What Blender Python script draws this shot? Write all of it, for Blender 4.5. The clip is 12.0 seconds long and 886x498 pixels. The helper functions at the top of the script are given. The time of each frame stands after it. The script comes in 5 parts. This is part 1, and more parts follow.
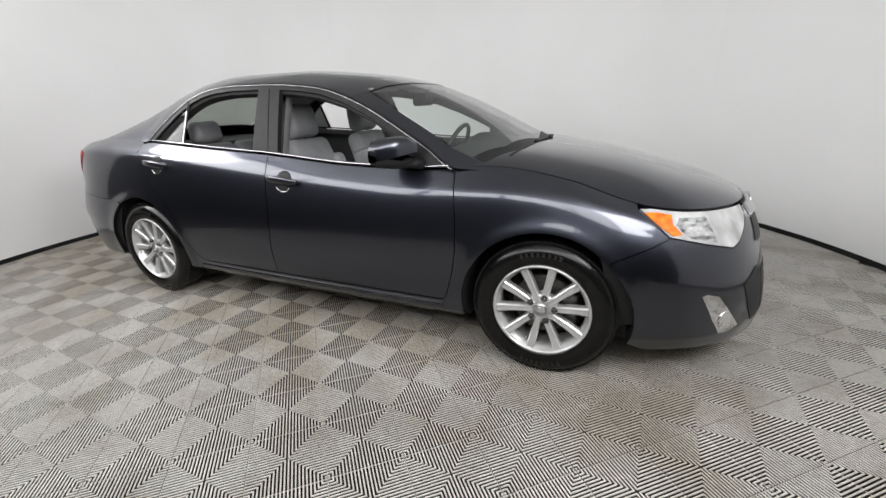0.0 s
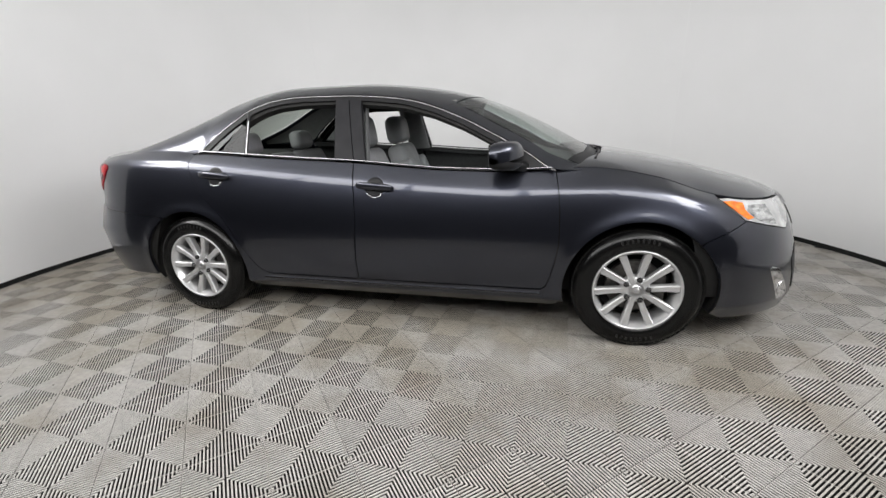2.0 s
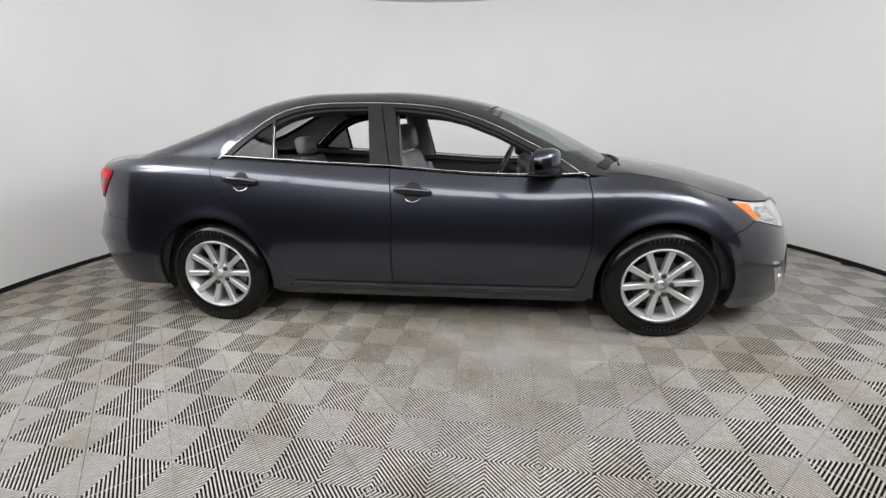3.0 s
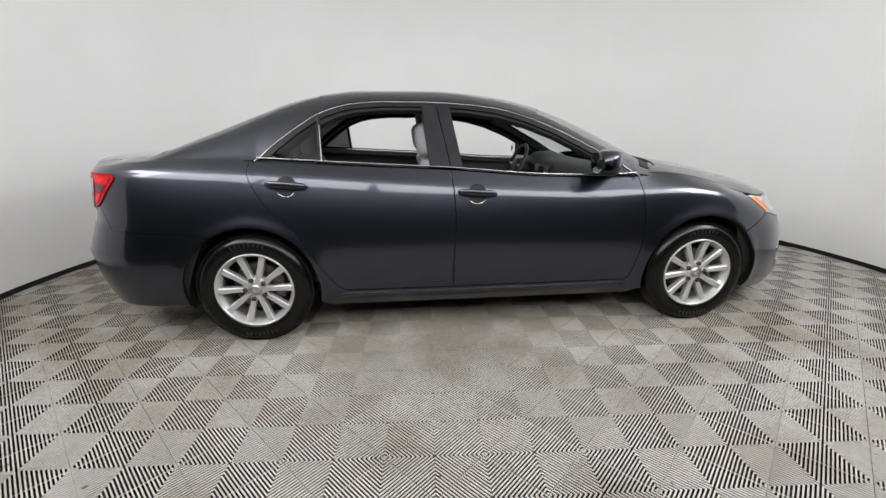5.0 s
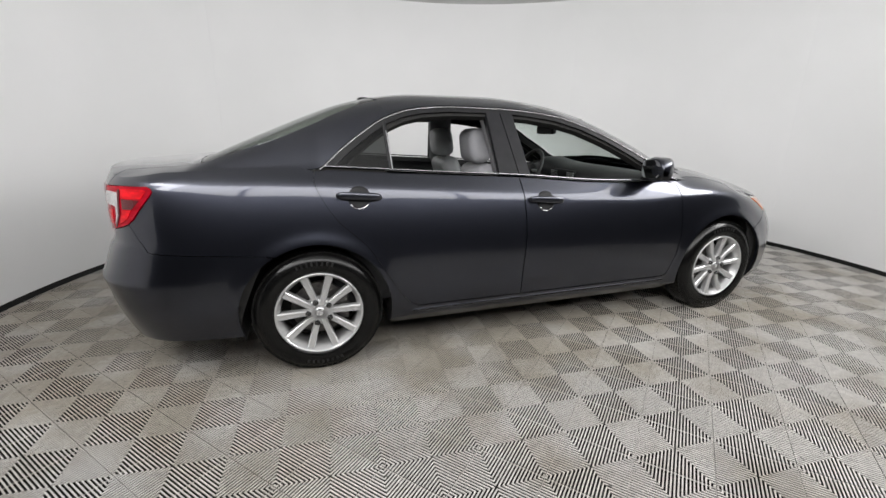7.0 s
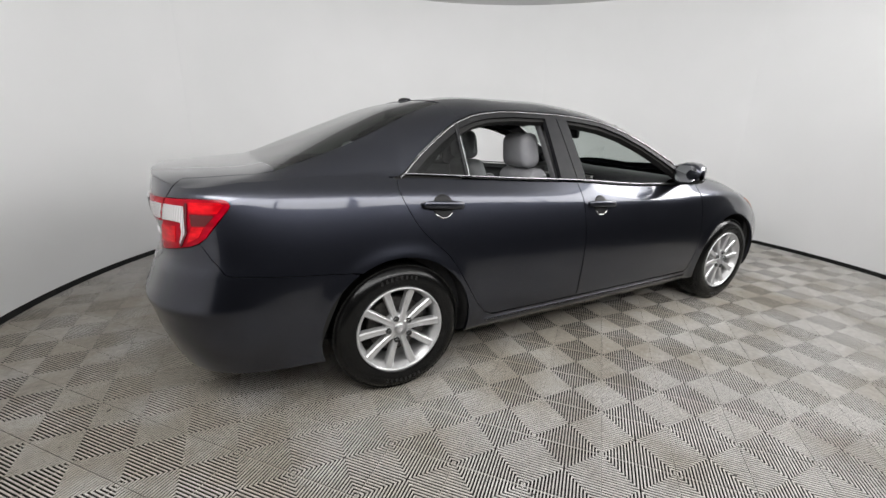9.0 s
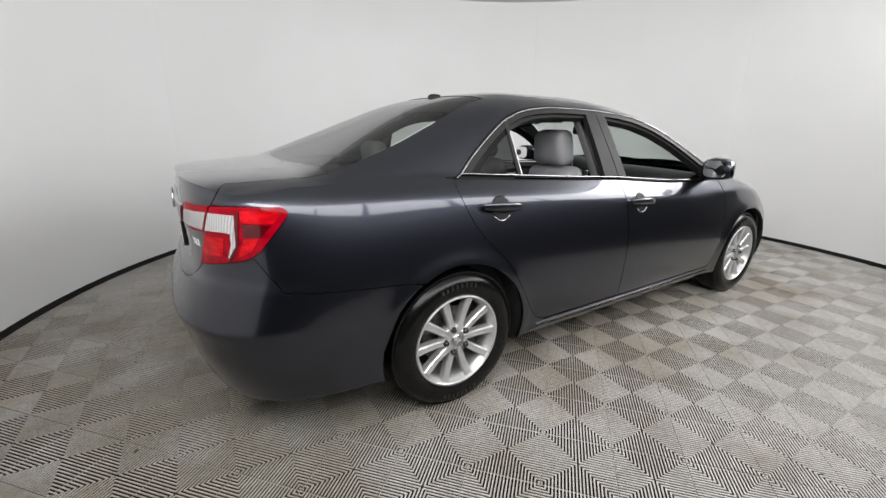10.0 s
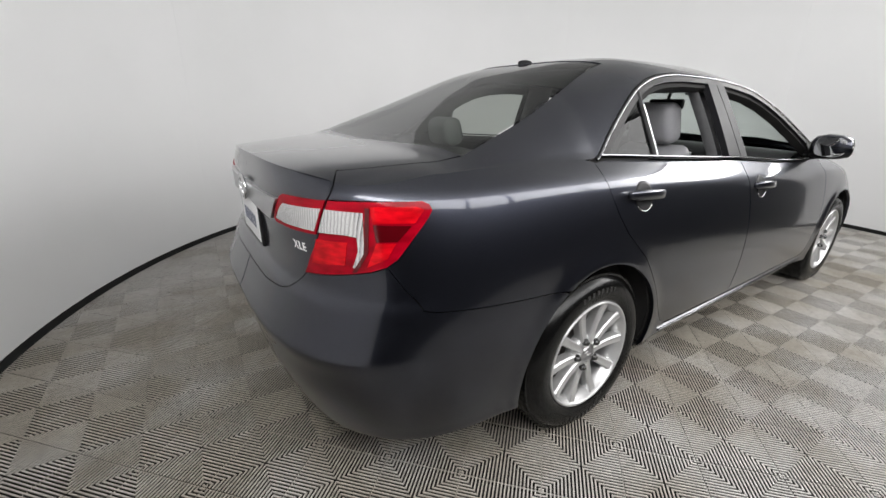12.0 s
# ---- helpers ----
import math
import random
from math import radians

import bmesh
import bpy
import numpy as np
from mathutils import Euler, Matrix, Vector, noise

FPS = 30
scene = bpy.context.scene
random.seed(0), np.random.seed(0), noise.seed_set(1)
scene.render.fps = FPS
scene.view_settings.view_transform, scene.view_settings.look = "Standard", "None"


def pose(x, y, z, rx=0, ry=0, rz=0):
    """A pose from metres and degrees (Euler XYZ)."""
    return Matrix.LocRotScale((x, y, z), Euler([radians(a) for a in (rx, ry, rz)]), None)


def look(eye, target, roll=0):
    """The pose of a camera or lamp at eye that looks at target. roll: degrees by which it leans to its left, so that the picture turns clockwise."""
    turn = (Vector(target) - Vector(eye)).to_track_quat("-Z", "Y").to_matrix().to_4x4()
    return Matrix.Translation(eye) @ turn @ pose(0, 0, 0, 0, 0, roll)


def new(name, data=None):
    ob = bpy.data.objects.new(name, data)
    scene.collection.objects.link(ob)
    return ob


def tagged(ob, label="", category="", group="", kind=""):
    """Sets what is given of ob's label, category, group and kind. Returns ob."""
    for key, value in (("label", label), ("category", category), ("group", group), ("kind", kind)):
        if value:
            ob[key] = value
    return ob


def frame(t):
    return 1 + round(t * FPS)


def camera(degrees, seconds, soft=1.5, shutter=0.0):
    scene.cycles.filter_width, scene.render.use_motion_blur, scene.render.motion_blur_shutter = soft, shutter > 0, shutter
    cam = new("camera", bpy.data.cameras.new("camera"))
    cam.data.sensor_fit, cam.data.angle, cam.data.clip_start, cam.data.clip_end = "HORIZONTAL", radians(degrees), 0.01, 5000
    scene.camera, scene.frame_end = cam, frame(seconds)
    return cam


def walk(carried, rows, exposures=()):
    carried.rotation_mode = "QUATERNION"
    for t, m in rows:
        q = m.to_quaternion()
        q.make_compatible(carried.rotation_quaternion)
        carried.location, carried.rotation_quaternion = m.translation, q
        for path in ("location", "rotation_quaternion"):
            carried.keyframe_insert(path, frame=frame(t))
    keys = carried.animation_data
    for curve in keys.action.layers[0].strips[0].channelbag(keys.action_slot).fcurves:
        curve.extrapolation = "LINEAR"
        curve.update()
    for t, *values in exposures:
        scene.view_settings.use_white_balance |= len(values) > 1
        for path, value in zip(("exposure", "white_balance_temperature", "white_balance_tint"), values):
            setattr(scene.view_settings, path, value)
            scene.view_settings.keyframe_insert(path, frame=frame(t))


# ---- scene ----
cam = camera(94.6, 12.0)
PATH = [
    (0, (1.669, -2.593, 1.262), (0.904, -0.873, 0.587), -2.1),
    (0.5, (1.501, -2.778, 1.266), (0.824, -1.013, 0.613), -2.0),
    (1, (1.311, -2.943, 1.26), (0.718, -1.145, 0.617), -2.1),
    (1.5, (1.016, -3.008, 1.259), (0.513, -1.178, 0.628), -1.9),
    (2, (0.868, -3.061, 1.225), (0.415, -1.206, 0.633), -1.8),
    (2.5, (0.659, -3.181, 1.248), (0.318, -1.301, 0.655), -1.5),
    (3, (0.399, -3.227, 1.224), (0.166, -1.32, 0.667), -0.9),
    (3.2, (0.293, -3.247, 1.214), (0.102, -1.331, 0.674), -0.5),
    (4.8, (-0.415, -3.218, 1.246), (-0.277, -1.307, 0.672), -0.4),
    (5, (-0.495, -3.208, 1.254), (-0.313, -1.3, 0.681), -0.3),
    (5.5, (-0.709, -3.19, 1.243), (-0.425, -1.295, 0.669), 0.0),
    (6, (-0.949, -3.103, 1.264), (-0.557, -1.229, 0.685), 0.2),
    (6.5, (-1.162, -2.987, 1.291), (-0.669, -1.136, 0.716), 0.4),
    (7, (-1.373, -2.957, 1.281), (-0.789, -1.129, 0.715), 0.5),
    (7.2, (-1.454, -2.932, 1.303), (-0.827, -1.121, 0.731), 0.6),
    (8.8, (-2.016, -2.606, 1.323), (-1.139, -0.907, 0.738), 1.7),
    (9, (-2.077, -2.587, 1.317), (-1.175, -0.898, 0.738), 1.5),
    (9.5, (-2.222, -2.446, 1.296), (-1.248, -0.796, 0.722), 1.1),
    (10, (-2.377, -2.26, 1.295), (-1.34, -0.65, 0.718), 1.0),
    (10.5, (-2.516, -2.149, 1.269), (-1.425, -0.582, 0.675), 1.1),
    (11, (-2.637, -2.039, 1.266), (-1.527, -0.496, 0.645), 1.0),
    (11.5, (-2.652, -1.868, 1.253), (-1.553, -0.327, 0.605), 0.9),
    (12, (-2.651, -1.685, 1.258), (-1.588, -0.128, 0.591), 0.8),
]
walk(cam, [(t, look(eye, target, roll)) for t, eye, target, roll in PATH])

# ---- world, lights, exposure ----
world = bpy.data.worlds.new("booth_world")
scene.world = world
world.use_nodes = True
world.node_tree.nodes["Background"].inputs[0].default_value = (0.75, 0.8, 0.85, 1)
world.node_tree.nodes["Background"].inputs[1].default_value = 0.02
scene.view_settings.exposure = 0.0
ROOM_R, ROOM_H = 3.66, 3.06
LED_POWER, LED_FRONT, LED_DIM = 12.5, 13.5, 5.7
REAR_ANGLE, FRONT_ANGLE = 204, 332
DIM_ANGLES = (225, 246, 268, 290, 311)
OPEN_A, OPEN_B = -26.0, 206.0


# ---- materials ----
def material(name, color, rough=0.5, metal=0.0, coat=0.0, coat_rough=0.03, spec=0.5):
    m = bpy.data.materials.new(name)
    m.use_nodes = True
    b = m.node_tree.nodes["Principled BSDF"]
    b.inputs["Base Color"].default_value = (*color, 1)
    b.inputs["Roughness"].default_value = rough
    b.inputs["Metallic"].default_value = metal
    b.inputs["Coat Weight"].default_value = coat
    b.inputs["Coat Roughness"].default_value = coat_rough
    b.inputs["Specular IOR Level"].default_value = spec
    return m


def node(m, kind, operation=""):
    n = m.node_tree.nodes.new(kind)
    if operation:
        n.operation = operation
    return n


def link(m, a, b):
    m.node_tree.links.new(a, b)


def vary(m, scale, low, high, detail=4.0, socket="Base Color", coords="Object", stretch=(1, 1, 1)):
    """Breaks up a colour or a value with noise of the given size."""
    b = m.node_tree.nodes["Principled BSDF"]
    tc = node(m, "ShaderNodeTexCoord")
    mp = node(m, "ShaderNodeMapping")
    mp.inputs["Scale"].default_value = stretch
    nz = node(m, "ShaderNodeTexNoise")
    nz.inputs["Scale"].default_value = scale
    nz.inputs["Detail"].default_value = detail
    rp = node(m, "ShaderNodeValToRGB")
    rp.color_ramp.elements[0].position, rp.color_ramp.elements[1].position = 0.3, 0.7
    rp.color_ramp.elements[0].color = (*low, 1)
    rp.color_ramp.elements[1].color = (*high, 1)
    link(m, tc.outputs[coords], mp.inputs[0])
    link(m, mp.outputs[0], nz.inputs["Vector"])
    link(m, nz.outputs["Fac"], rp.inputs[0])
    link(m, rp.outputs[0], b.inputs[socket])
    return rp, nz


def bump(m, scale, strength, distance=0.002, detail=3.0, coords="Object"):
    b = m.node_tree.nodes["Principled BSDF"]
    tc = node(m, "ShaderNodeTexCoord")
    nz = node(m, "ShaderNodeTexNoise")
    nz.inputs["Scale"].default_value = scale
    nz.inputs["Detail"].default_value = detail
    bp = node(m, "ShaderNodeBump")
    bp.inputs["Strength"].default_value = strength
    bp.inputs["Distance"].default_value = distance
    link(m, tc.outputs[coords], nz.inputs["Vector"])
    link(m, nz.outputs["Fac"], bp.inputs["Height"])
    link(m, bp.outputs[0], b.inputs["Normal"])


WALL = material("wall_panel_white", (0.80, 0.80, 0.80), 0.42)
vary(WALL, 0.7, (0.83, 0.835, 0.835), (0.885, 0.885, 0.89), 3)
bump(WALL, 2.2, 0.25, 0.004, 2)
CEIL = material("ceiling_white", (0.7, 0.7, 0.7), 0.7)
vary(CEIL, 1.5, (0.66, 0.67, 0.67), (0.72, 0.72, 0.72))
BASEB = material("black_vinyl_base", (0.006, 0.006, 0.006), 0.6, spec=0.2)
vary(BASEB, 9, (0.003, 0.003, 0.003), (0.009, 0.009, 0.0085))
HALL = material("dark_hall_wall", (0.06, 0.06, 0.065), 0.8)
vary(HALL, 1.2, (0.05, 0.05, 0.055), (0.075, 0.075, 0.08))
SUB = material("dark_subfloor", (0.03, 0.03, 0.03), 0.9)
vary(SUB, 6, (0.02, 0.02, 0.02), (0.045, 0.042, 0.038))

TILE = material("grey_vented_tile", (0.4, 0.39, 0.37), 0.55)


def build_tile_material(m):
    b = m.node_tree.nodes["Principled BSDF"]
    geo = node(m, "ShaderNodeNewGeometry")
    info = node(m, "ShaderNodeObjectInfo")
    dirt = node(m, "ShaderNodeTexNoise")
    dirt.inputs["Scale"].default_value = 2.3
    dirt.inputs["Detail"].default_value = 6
    fine = node(m, "ShaderNodeTexNoise")
    fine.inputs["Scale"].default_value = 38
    fine.inputs["Detail"].default_value = 4
    link(m, geo.outputs["Position"], dirt.inputs["Vector"])
    link(m, geo.outputs["Position"], fine.inputs["Vector"])
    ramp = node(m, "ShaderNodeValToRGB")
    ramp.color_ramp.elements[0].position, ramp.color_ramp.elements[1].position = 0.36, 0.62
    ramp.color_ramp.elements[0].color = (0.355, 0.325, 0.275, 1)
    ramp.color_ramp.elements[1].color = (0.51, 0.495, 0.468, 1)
    # the colour turns darker and browner along the lane where cars are parked
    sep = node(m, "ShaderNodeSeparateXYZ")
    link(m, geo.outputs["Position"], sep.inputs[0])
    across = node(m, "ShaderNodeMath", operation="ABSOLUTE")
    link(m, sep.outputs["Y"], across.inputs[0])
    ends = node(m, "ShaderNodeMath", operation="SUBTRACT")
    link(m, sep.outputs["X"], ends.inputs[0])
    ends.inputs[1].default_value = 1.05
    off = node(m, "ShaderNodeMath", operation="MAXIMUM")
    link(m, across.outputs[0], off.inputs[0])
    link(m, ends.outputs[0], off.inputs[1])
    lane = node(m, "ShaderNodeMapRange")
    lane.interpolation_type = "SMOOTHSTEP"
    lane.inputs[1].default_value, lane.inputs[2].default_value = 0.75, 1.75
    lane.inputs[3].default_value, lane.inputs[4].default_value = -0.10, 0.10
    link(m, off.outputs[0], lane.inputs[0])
    lane_tone = node(m, "ShaderNodeMath", operation="ADD")
    link(m, dirt.outputs["Fac"], lane_tone.inputs[0])
    link(m, lane.outputs[0], lane_tone.inputs[1])
    link(m, lane_tone.outputs[0], ramp.inputs[0])
    grain = node(m, "ShaderNodeMapRange")
    grain.inputs[1].default_value, grain.inputs[2].default_value = 0.3, 0.7
    grain.inputs[3].default_value, grain.inputs[4].default_value = 0.82, 1.08
    link(m, fine.outputs["Fac"], grain.inputs[0])
    each = node(m, "ShaderNodeMapRange")
    each.inputs[3].default_value, each.inputs[4].default_value = 0.93, 1.05
    link(m, info.outputs["Random"], each.inputs[0])
    mul = node(m, "ShaderNodeMath", operation="MULTIPLY")
    link(m, grain.outputs[0], mul.inputs[0])
    link(m, each.outputs[0], mul.inputs[1])
    # scattered specks of dirt
    grit = node(m, "ShaderNodeTexNoise")
    grit.inputs["Scale"].default_value = 24
    grit.inputs["Detail"].default_value = 1
    link(m, geo.outputs["Position"], grit.inputs["Vector"])
    speck = node(m, "ShaderNodeMapRange")
    speck.inputs[1].default_value, speck.inputs[2].default_value = 0.76, 0.79
    speck.inputs[3].default_value, speck.inputs[4].default_value = 1.0, 0.3
    link(m, grit.outputs["Fac"], speck.inputs[0])
    both_mul = node(m, "ShaderNodeMath", operation="MULTIPLY")
    link(m, mul.outputs[0], both_mul.inputs[0])
    link(m, speck.outputs[0], both_mul.inputs[1])
    mul = both_mul
    mix = node(m, "ShaderNodeVectorMath", operation="SCALE")
    link(m, ramp.outputs[0], mix.inputs[0])
    link(m, mul.outputs[0], mix.inputs["Scale"])
    link(m, mix.outputs[0], b.inputs["Base Color"])


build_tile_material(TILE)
# near-black colour that puts the shade deep in the grooves onto the rib walls
GROOVE_SHADE = material("shaded_tile_groove", (0.015, 0.0145, 0.013), 0.9)
vary(GROOVE_SHADE, 30, (0.006, 0.0056, 0.005), (0.016, 0.0148, 0.0125))

PAINT = material("dark_grey_metallic_paint", (0.05, 0.053, 0.068), 0.29, 0.95, 1.0, 0.05)


def build_paint(m):
    b = m.node_tree.nodes["Principled BSDF"]
    tc = node(m, "ShaderNodeTexCoord")
    flake = node(m, "ShaderNodeTexVoronoi")
    flake.inputs["Scale"].default_value = 1400
    link(m, tc.outputs["Object"], flake.inputs["Vector"])
    rp = node(m, "ShaderNodeValToRGB")
    rp.color_ramp.elements[0].color = (0.029, 0.031, 0.040, 1)
    rp.color_ramp.elements[1].color = (0.056, 0.060, 0.080, 1)
    link(m, flake.outputs["Color"], rp.inputs[0])
    link(m, rp.outputs[0], b.inputs["Base Color"])
    film = node(m, "ShaderNodeTexNoise")
    film.inputs["Scale"].default_value = 7
    film.inputs["Detail"].default_value = 5
    link(m, tc.outputs["Object"], film.inputs["Vector"])
    mr = node(m, "ShaderNodeMapRange")
    mr.inputs[3].default_value, mr.inputs[4].default_value = 0.03, 0.075
    link(m, film.outputs["Fac"], mr.inputs[0])
    link(m, mr.outputs[0], b.inputs["Coat Roughness"])


build_paint(PAINT)
BLACK = material("satin_black_trim", (0.012, 0.012, 0.013), 0.45, spec=0.22)
vary(BLACK, 20, (0.009, 0.009, 0.01), (0.017, 0.017, 0.018))
GLOSSBLACK = material("satin_dark_pillar", (0.018, 0.018, 0.02), 0.5, 0.0, spec=0.2)
vary(GLOSSBLACK, 12, (0.010, 0.010, 0.012), (0.016, 0.016, 0.018))
DARK = material("black_underbody", (0.008, 0.008, 0.008), 0.85)
vary(DARK, 8, (0.005, 0.005, 0.005), (0.014, 0.013, 0.012))
CHROME = material("chrome", (0.78, 0.78, 0.79), 0.08, 1.0)
TRIMCHROME = material("dark_brushed_chrome", (0.30, 0.30, 0.31), 0.2, 1.0)
SATIN = material("satin_chrome", (0.62, 0.62, 0.63), 0.28, 1.0)
LETTERS = material("bright_satin_lettering", (0.82, 0.82, 0.83), 0.35, 0.15)
ALLOY = material("silver_alloy", (0.56, 0.56, 0.565), 0.34, 0.6, 0.5, 0.1)
vary(ALLOY, 14, (0.52, 0.52, 0.525), (0.62, 0.62, 0.615))
DISC = material("brake_iron", (0.16, 0.15, 0.145), 0.45, 0.9)
vary(DISC, 40, (0.1, 0.095, 0.09), (0.2, 0.19, 0.18))
RUBBER = material("tyre_rubber", (0.004, 0.004, 0.004), 0.22, spec=0.3)
vary(RUBBER, 18, (0.002, 0.002, 0.002), (0.006, 0.006, 0.0058))
bump(RUBBER, 60, 0.08, 0.001)
LETTER = material("moulded_rubber_lettering", (0.012, 0.012, 0.012), 0.3)
NUT = material("lug_nut_dark", (0.10, 0.10, 0.10), 0.25, 0.9)
LEATHER = material("grey_leather", (0.30, 0.30, 0.315), 0.42)
vary(LEATHER, 9, (0.265, 0.265, 0.28), (0.335, 0.335, 0.35))
bump(LEATHER, 160, 0.25, 0.001)
LIGHTTRIM = material("grey_trim_plastic", (0.16, 0.16, 0.165), 0.55)
vary(LIGHTTRIM, 30, (0.145, 0.145, 0.15), (0.175, 0.175, 0.18))
DASH = material("charcoal_dash", (0.03, 0.03, 0.032), 0.5)
vary(DASH, 60, (0.025, 0.025, 0.027), (0.038, 0.038, 0.04))
bump(DASH, 220, 0.2, 0.001)
FABRIC = material("headliner_fabric", (0.20, 0.20, 0.20), 0.9)
vary(FABRIC, 70, (0.18, 0.18, 0.18), (0.22, 0.22, 0.22))
PLATE = material("plate_white", (0.75, 0.75, 0.75), 0.35)
PRINT = material("plate_print", (0.12, 0.13, 0.18), 0.5)
MIRROR = material("mirror_glass", (0.85, 0.86, 0.87), 0.02, 1.0)


def glass(name, tint, rough=0.0, base=0.06, power=4.0):
    """A thin pane: tinted see-through with a real glossy front."""
    m = bpy.data.materials.new(name)
    m.use_nodes = True
    nt = m.node_tree
    nt.nodes.remove(nt.nodes["Principled BSDF"])
    out = nt.nodes["Material Output"]
    tr = node(m, "ShaderNodeBsdfTransparent")
    tr.inputs[0].default_value = (*tint, 1)
    gl = node(m, "ShaderNodeBsdfGlossy")
    gl.inputs["Roughness"].default_value = rough
    lw = node(m, "ShaderNodeLayerWeight")
    lw.inputs["Blend"].default_value = 0.5
    pw = node(m, "ShaderNodeMath", "POWER")
    pw.inputs[1].default_value = power
    link(m, lw.outputs["Facing"], pw.inputs[0])
    sc = node(m, "ShaderNodeMapRange")
    sc.inputs[3].default_value, sc.inputs[4].default_value = base, 1.0
    link(m, pw.outputs[0], sc.inputs[0])
    mx = node(m, "ShaderNodeMixShader")
    link(m, sc.outputs[0], mx.inputs[0])
    link(m, tr.outputs[0], mx.inputs[1])
    link(m, gl.outputs[0], mx.inputs[2])
    link(m, mx.outputs[0], out.inputs[0])
    return m


SHIELD = glass("windshield_glass", (0.84, 0.92, 0.88), base=0.15, power=3.2)
TINT = glass("tinted_glass", (0.09, 0.097, 0.094), 0.0, base=0.035, power=7.0)
BACKGLASS = glass("rear_tinted_glass", (0.46, 0.50, 0.46), base=0.08)
RED = material("red_lens", (0.2, 0.001, 0.006), 0.10, 0, 0.0, spec=0.14)
vary(RED, 16, (0.20, 0.0008, 0.006), (0.34, 0.0015, 0.012), 1.5, stretch=(1, 1, 2.5))
BRIGHTRED = material("bright_red_reflector", (0.5, 0.002, 0.008), 0.14, 0.2, 0.12, spec=0.2)
vary(BRIGHTRED, 22, (0.36, 0.001, 0.004), (0.75, 0.004, 0.012), 2, stretch=(1, 1, 3))
bump(BRIGHTRED, 90, 0.25, 0.002, 1)
bump(RED, 60, 0.10, 0.002, 1)
DKRED = material("dark_red_lens", (0.07, 0.001, 0.003), 0.12, 0, 0.3)
WHITELENS = material("clear_reflector", (0.72, 0.70, 0.70), 0.16, 0.8, 0.6)


def build_fluted(m, scale):
    """Fine upright flutes of a moulded lamp lens."""
    b = m.node_tree.nodes["Principled BSDF"]
    tc = node(m, "ShaderNodeTexCoord")
    wave = node(m, "ShaderNodeTexWave")
    wave.bands_direction = "Y"
    wave.inputs["Scale"].default_value = scale
    wave.inputs["Distortion"].default_value = 2.5
    wave.inputs["Detail"].default_value = 2
    link(m, tc.outputs["Object"], wave.inputs["Vector"])
    rp = node(m, "ShaderNodeValToRGB")
    rp.color_ramp.elements[0].color = (0.55, 0.54, 0.54, 1)
    rp.color_ramp.elements[1].color = (0.93, 0.92, 0.92, 1)
    rp.color_ramp.elements[1].position = 0.6
    link(m, wave.outputs["Fac"], rp.inputs[0])
    link(m, rp.outputs[0], b.inputs["Base Color"])
    bp = node(m, "ShaderNodeBump")
    bp.inputs["Strength"].default_value = 0.35
    bp.inputs["Distance"].default_value = 0.003
    link(m, wave.outputs["Fac"], bp.inputs["Height"])
    link(m, bp.outputs[0], b.inputs["Normal"])


build_fluted(WHITELENS, 34)
AMBER = material("amber_lens", (0.8, 0.2, 0.012), 0.16, 0, 0.4)
vary(AMBER, 24, (0.50, 0.09, 0.004), (0.86, 0.22, 0.014), 2, stretch=(1, 1, 2))
bump(AMBER, 80, 0.3, 0.002, 1)
BOWL = material("lamp_reflector_bowl", (0.5, 0.5, 0.5), 0.2, 0.7, 0.6)
vary(BOWL, 38, (0.10, 0.105, 0.11), (0.85, 0.86, 0.86), 3, stretch=(0.6, 0.6, 1.6))
HAZE = material("hazy_headlamp_lens", (0.6, 0.61, 0.61), 0.2, 0.45, 0.8)
vary(HAZE, 12, (0.34, 0.345, 0.345), (0.68, 0.69, 0.69), 2.0, stretch=(1, 1, 0.5))
bump(HAZE, 26, 0.35, 0.01, 1)


def led(name, power):
    m = material(name, (0.8, 0.8, 0.8), 0.5)
    b = m.node_tree.nodes["Principled BSDF"]
    b.inputs["Emission Color"].default_value = (1.0, 0.99, 0.985, 1)
    b.inputs["Emission Strength"].default_value = power
    return m


LED, LEDFRONT, LEDSOFT = led("led_diffuser", LED_POWER), led("front_led_diffuser", LED_FRONT), led("dimmed_led_diffuser", LED_DIM)


# ---- mesh helpers ----
def mesh_object(name, bm, mat, parent=None, label="", smooth=True):
    bm.normal_update()
    for f in bm.faces:
        f.smooth = smooth
    me = bpy.data.meshes.new(name)
    bm.to_mesh(me)
    bm.free()
    for m in mat if isinstance(mat, (list, tuple)) else [mat]:
        me.materials.append(m)
    ob = new(name, me)
    if parent is not None:
        ob.parent = parent
    if label:
        tagged(ob, label)
    return ob


def part(name, bm, mat, parent, label="", smooth=True):
    return mesh_object(name, bm, mat, parent, label, smooth)


def creased(ob, degrees=35):
    """Keeps edges sharper than the angle crisp under smooth shading."""
    bm = bmesh.new()
    bm.from_mesh(ob.data)
    for e in bm.edges:
        if len(e.link_faces) == 2 and e.calc_face_angle(0) > radians(degrees):
            e.smooth = False
    bm.to_mesh(ob.data)
    bm.free()
    return ob


def add_box(bm, lo, hi, bevel=0.0, m=None):
    c = [(a + b) / 2 for a, b in zip(lo, hi)]
    s = [abs(b - a) for a, b in zip(lo, hi)]
    mat4 = Matrix.Translation(c) @ Matrix.Diagonal((*s, 1))
    g = bmesh.ops.create_cube(bm, size=1, matrix=(m @ mat4) if m else mat4)
    if bevel:
        edges = list({e for v in g["verts"] for e in v.link_edges})
        bmesh.ops.bevel(bm, geom=edges, offset=bevel, segments=3, affect="EDGES", profile=0.6)


